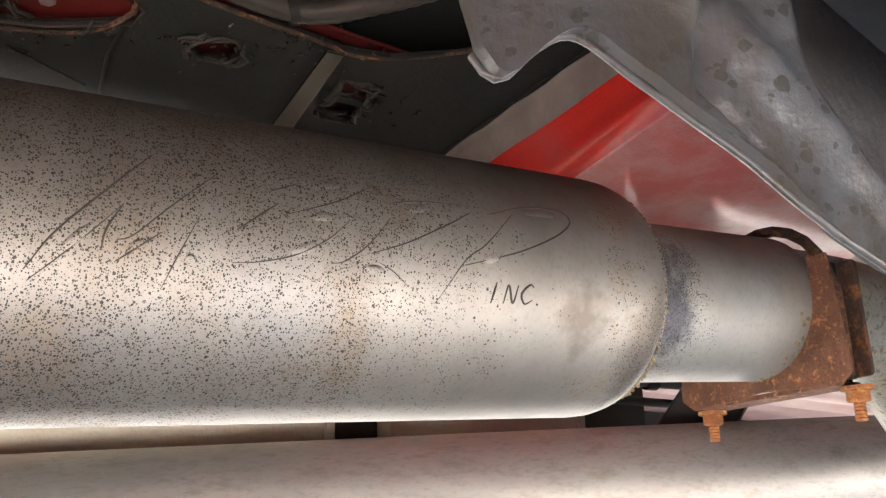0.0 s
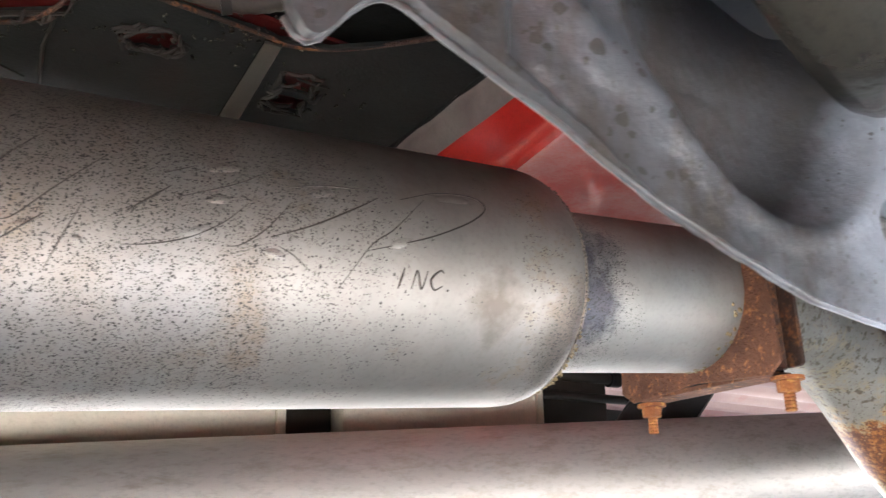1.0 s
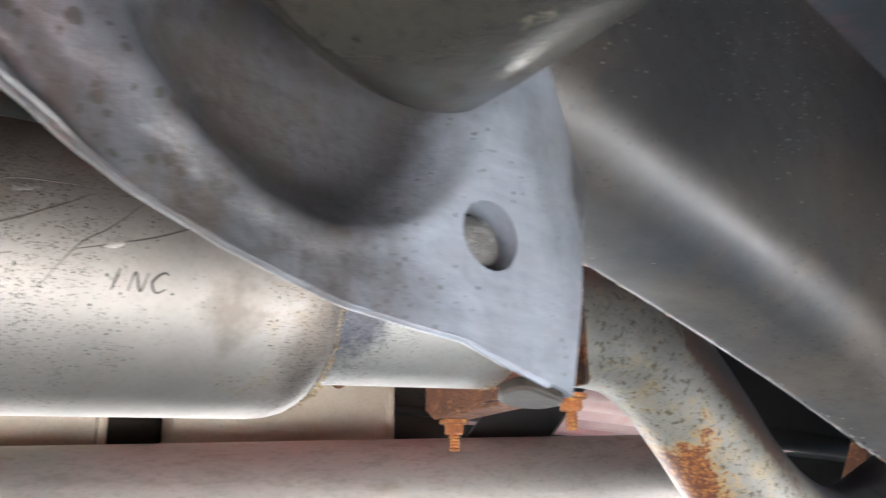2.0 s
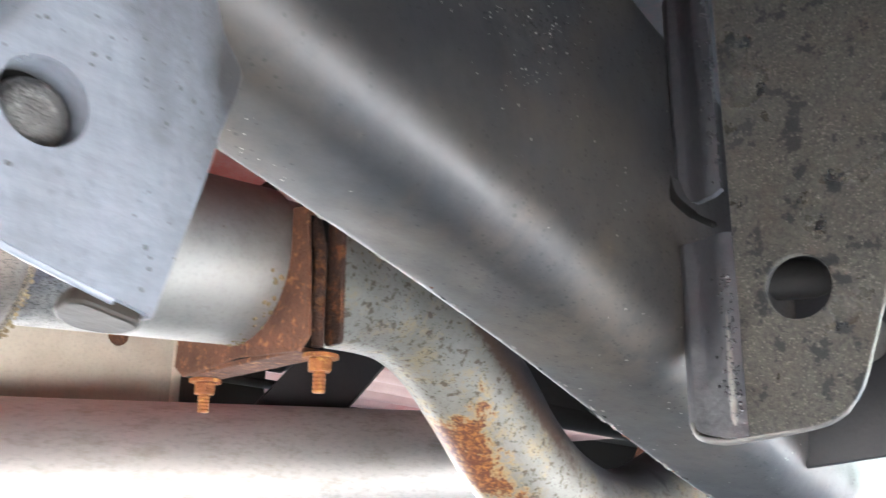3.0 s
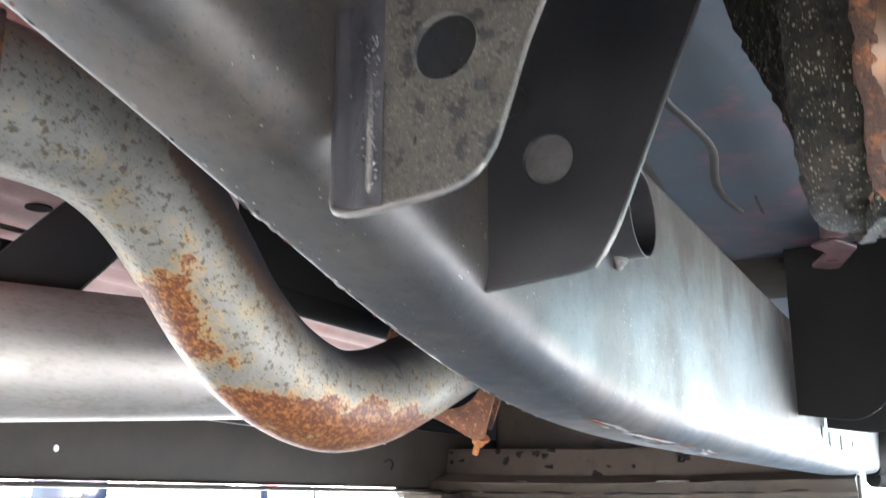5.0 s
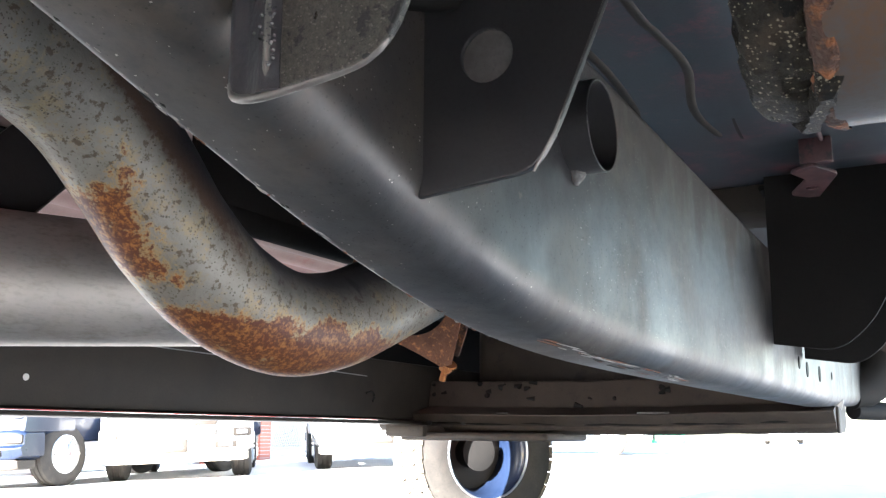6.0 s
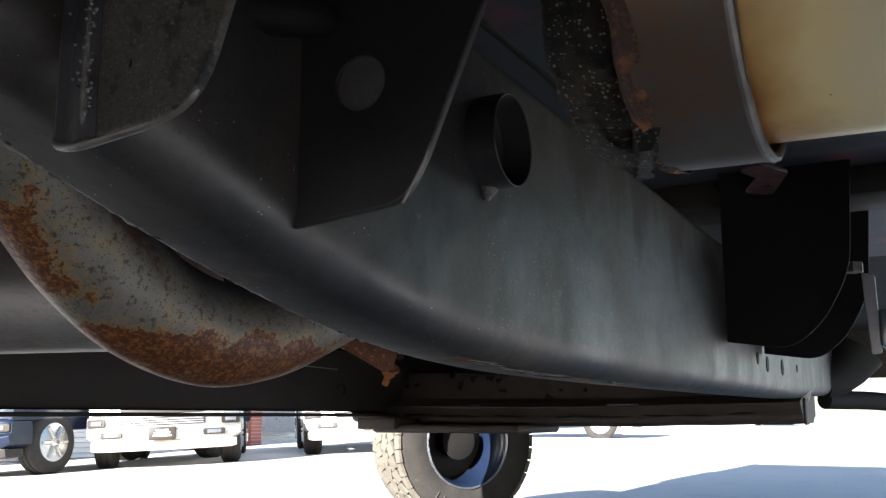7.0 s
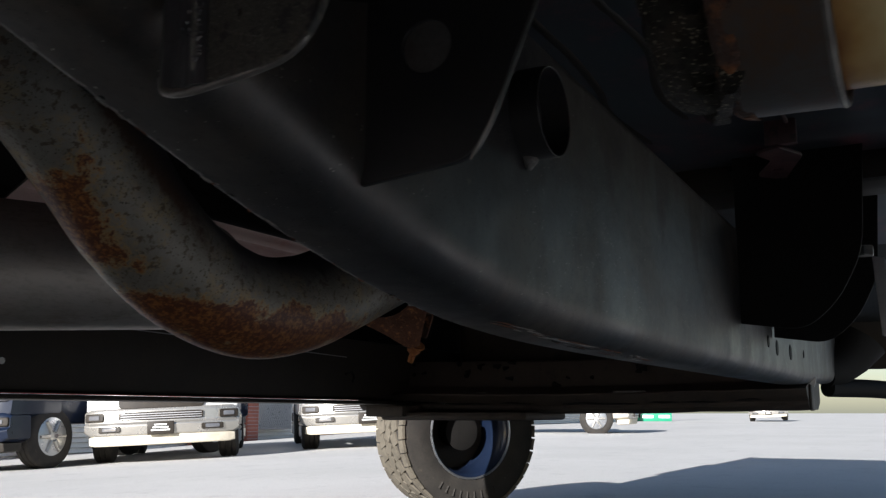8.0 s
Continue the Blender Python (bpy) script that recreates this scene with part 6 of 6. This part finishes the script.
def parked_pickup(paint, label, at, turn=0.0, bumper_paint="chrome", dam="fawn"):
    """A pickup that faces -y, wheels on the ground."""
    t = thing("parked_pickup", label, "pickup truck", "parked pickups")
    part("body", box(-0.96, 0.96, 0.75, 5.6, 0.55, 1.15, 0.06), paint, t)
    part("cab", box(-0.86, 0.86, 1.9, 4.0, 1.14, 1.9, 0.12), paint, t)
    part("front_panel", bowed(-0.98, 0.98, rounded([(0.0, 0.63), (0.85, 0.63), (0.85, 1.16), (0.06, 1.12)], 0.05)), paint, t)
    part("grille", bowed(-0.55, 0.55, rounded([(-0.015, 0.70), (0.1, 0.70), (0.1, 1.0), (0.0, 1.0)], 0.02)), "black", t, "dark grille")
    bumper = part("bumper", bowed(-1.0, 1.0, rounded([(-0.06, 0.36), (0.3, 0.34), (0.3, 0.72), (0.0, 0.72), (-0.03, 0.68), (-0.035, 0.53), (-0.085, 0.5)], 0.03)), bumper_paint, t, "bright front bumper")
    slot = part("intake", bowed(-0.54, 0.54, rounded([(-0.052, 0.555), (0.0, 0.555), (0.0, 0.66), (-0.048, 0.66)], 0.012)), "black", bumper, "dark slot in the bumper")
    for z in (0.575, 0.605, 0.635):
        part("slot_bar", bowed(-0.52, 0.52, [(-0.058, z - 0.006), (-0.05, z - 0.006), (-0.05, z + 0.006), (-0.058, z + 0.006)]), "steel_mesh", t)
    part("air_dam", bowed(-0.94, 0.94, rounded([(-0.02, 0.23), (0.25, 0.23), (0.25, 0.36), (-0.04, 0.365)], 0.02)), dam, t, "lower air dam")
    for s in (-1, 1):
        part("fog_lamp", bowed(s * 0.66 - 0.14, s * 0.66 + 0.14, rounded([(-0.10, 0.405), (-0.04, 0.405), (-0.04, 0.485), (-0.095, 0.485)], 0.015)), "black", bumper, "dark fog lamp recess")
        part("fog_lens", bowed(s * 0.66 - 0.09, s * 0.66 + 0.09, rounded([(-0.108, 0.42), (-0.07, 0.42), (-0.07, 0.472), (-0.104, 0.472)], 0.012)), "lamp", bumper, "small clear lens")
        part("corner_lamp", bowed(s * 0.87 - 0.12, s * 0.87 + 0.12, rounded([(-0.062, 0.55), (0.0, 0.55), (0.0, 0.66), (-0.055, 0.66)], 0.02)), "black", bumper, "dark corner recess")
        part("corner_lens", bowed(s * 0.87 - 0.07, s * 0.87 + 0.07, rounded([(-0.072, 0.575), (-0.03, 0.575), (-0.03, 0.635), (-0.066, 0.635)], 0.015)), "lamp", bumper, "small clear lens")
        part("headlight", bowed(s * 0.80 - 0.15, s * 0.80 + 0.15, rounded([(-0.02, 0.86), (0.1, 0.86), (0.1, 1.03), (0.0, 1.03)], 0.03)), "lamp", t, "clear headlight")
    pl = part("number_plate", box(-0.17, 0.17, -0.115, -0.085, 0.36, 0.53, 0.012), "black", bumper, "dark number plate")
    for k in range(3):
        part("plate_bar", box(-0.12 + 0.02 * k, 0.12 - 0.02 * k, -0.121, -0.114, 0.41 + 0.035 * k, 0.428 + 0.035 * k, 0), "letters", pl, "pale bar")
    part("axle", sweep([(-0.8, 4.55, 0.38), (0, 4.55, 0.38), (0.8, 4.55, 0.38)], [0.05, 0.12, 0.05], 16), "black", t)
    for y in (0.95, 4.55):
        for s in (-1, 1):
            w = new("wheel")
            w.parent = t
            w.location = (s * 0.84, y, 0.40)
            me = sweep([(-0.14, 0, 0), (-0.13, 0, 0), (-0.10, 0, 0), (-0.05, 0, 0), (-0.045, 0, 0), (-0.03, 0, 0), (-0.025, 0, 0), (0.025, 0, 0), (0.03, 0, 0), (0.045, 0, 0), (0.05, 0, 0), (0.10, 0, 0), (0.13, 0, 0), (0.14, 0, 0)], [0.30, 0.36, 0.40, 0.40, 0.39, 0.39, 0.40, 0.40, 0.39, 0.39, 0.40, 0.40, 0.36, 0.30], 40)
            part("tyre", me, "rubber", w, "black tyre")
            part("rim", sweep([(s * 0.138, 0, 0), (s * 0.146, 0, 0)], [0.25, 0.23], 28), "rim", w, "alloy rim")
            for k in range(6):
                a = math.pi * k / 3
                part("spoke", sweep([(s * 0.150, 0.06 * math.cos(a), 0.06 * math.sin(a)), (s * 0.152, 0.22 * math.cos(a), 0.22 * math.sin(a))], [0.03, 0.022], 8), "chrome", w)
    t.matrix_basis = on_lot(at[0], at[1], turn)
    return t


ROW, BACK = Vector((0.894, -0.44, 0)), Vector((0.616, 0.788, 0))
FRONT = Vector((10.1, 8.99, 0))
for off, deep, turn, paint, bumper, label in ((0.0, 0.0, -52, "white", "chrome", "white pickup truck parked with its front to the lot"), (-2.75, 0.9, -84, "navy", "navy", "dark blue pickup truck with bright alloy wheels, parked"), (3.2, -0.1, -52, "white", "chrome", "white pickup truck parked beside another one")):
    p = FRONT + ROW * off + BACK * deep
    parked_pickup(paint, label, (p.x, p.y), turn, bumper, "black" if paint == "navy" else "fawn")
parked_pickup("white", "white pickup truck far off across the lot, seen from its side", (23.7, 6.5), 18)
parked_pickup("chrome", "silver pickup truck far across the lot", (54.0, 8.0), -81)


def far_building():
    ob = part("wall_building", box(-10, 60, 15.06, 15.4, -1.0, 4.5, 0), "wall", smooth=False)
    tagged(ob, "white building wall with lap siding", "wall", kind="structure")
    for k in range(16):
        z = -0.62 + 0.10 * k
        bm = bmesh.new()
        q = [(15.06, z), (15.0, z + 0.012), (15.0, z + 0.022), (15.045, z + 0.092), (15.06, z + 0.092)]
        a, b = [[bm.verts.new((x, y, h)) for y, h in q] for x in (-10, 60)]
        for n in range(5):
            bm.faces.new((a[n], a[(n + 1) % 5], b[(n + 1) % 5], b[n]))
        part("siding_board", bm, "wall", ob, smooth=False)
    for x in (12.94, 17.39, 19.15, 22.47, 24.56, 28.5, 33.0, 8.0):
        t = thing("brick_pillar", "square red brick pillar against the white wall", "pillar", "brick pillars")
        part("shaft", box(x - 0.2, x + 0.2, 14.68, 14.99, -0.8, 2.6, 0.01, 1), "brick", t, smooth=False)
        for k in range(14):
            part("joint", box(x - 0.202, x + 0.202, 14.678, 14.70, -0.5 + 0.085 * k, -0.49 + 0.085 * k, 0), "steel_mesh", t, "pale mortar joint", smooth=False)
    t = thing("mesh_gate", "grey chain-link gate between two pillars", "gate")
    part("frame", box(19.45, 20.85, 14.80, 14.83, 0.05, 1.6, 0.01), "steel_mesh", t)
    for k in range(16):
        for s in (-1, 1):
            x = 19.5 + 0.085 * k
            part("wire", sweep([(x, 14.79, 0.08), (x + s * 0.65, 14.79, 1.2)], 0.006, 5), "rim", t)
    t = thing("green_sign", "green sign panel with white bars far across the lot", "sign")
    part("panel", box(-1.3, 1.3, -0.02, 0.02, 0.0, 0.5, 0.01), "green", t)
    for k in range(3):
        part("bar", box(-1.2 + 0.9 * k, -0.6 + 0.9 * k, -0.03, -0.021, 0.18, 0.34, 0), "letters", t, "white bar")
    t.matrix_basis = pose(53.5, 14.4, GROUND, 0, 0, -72)


far_building()
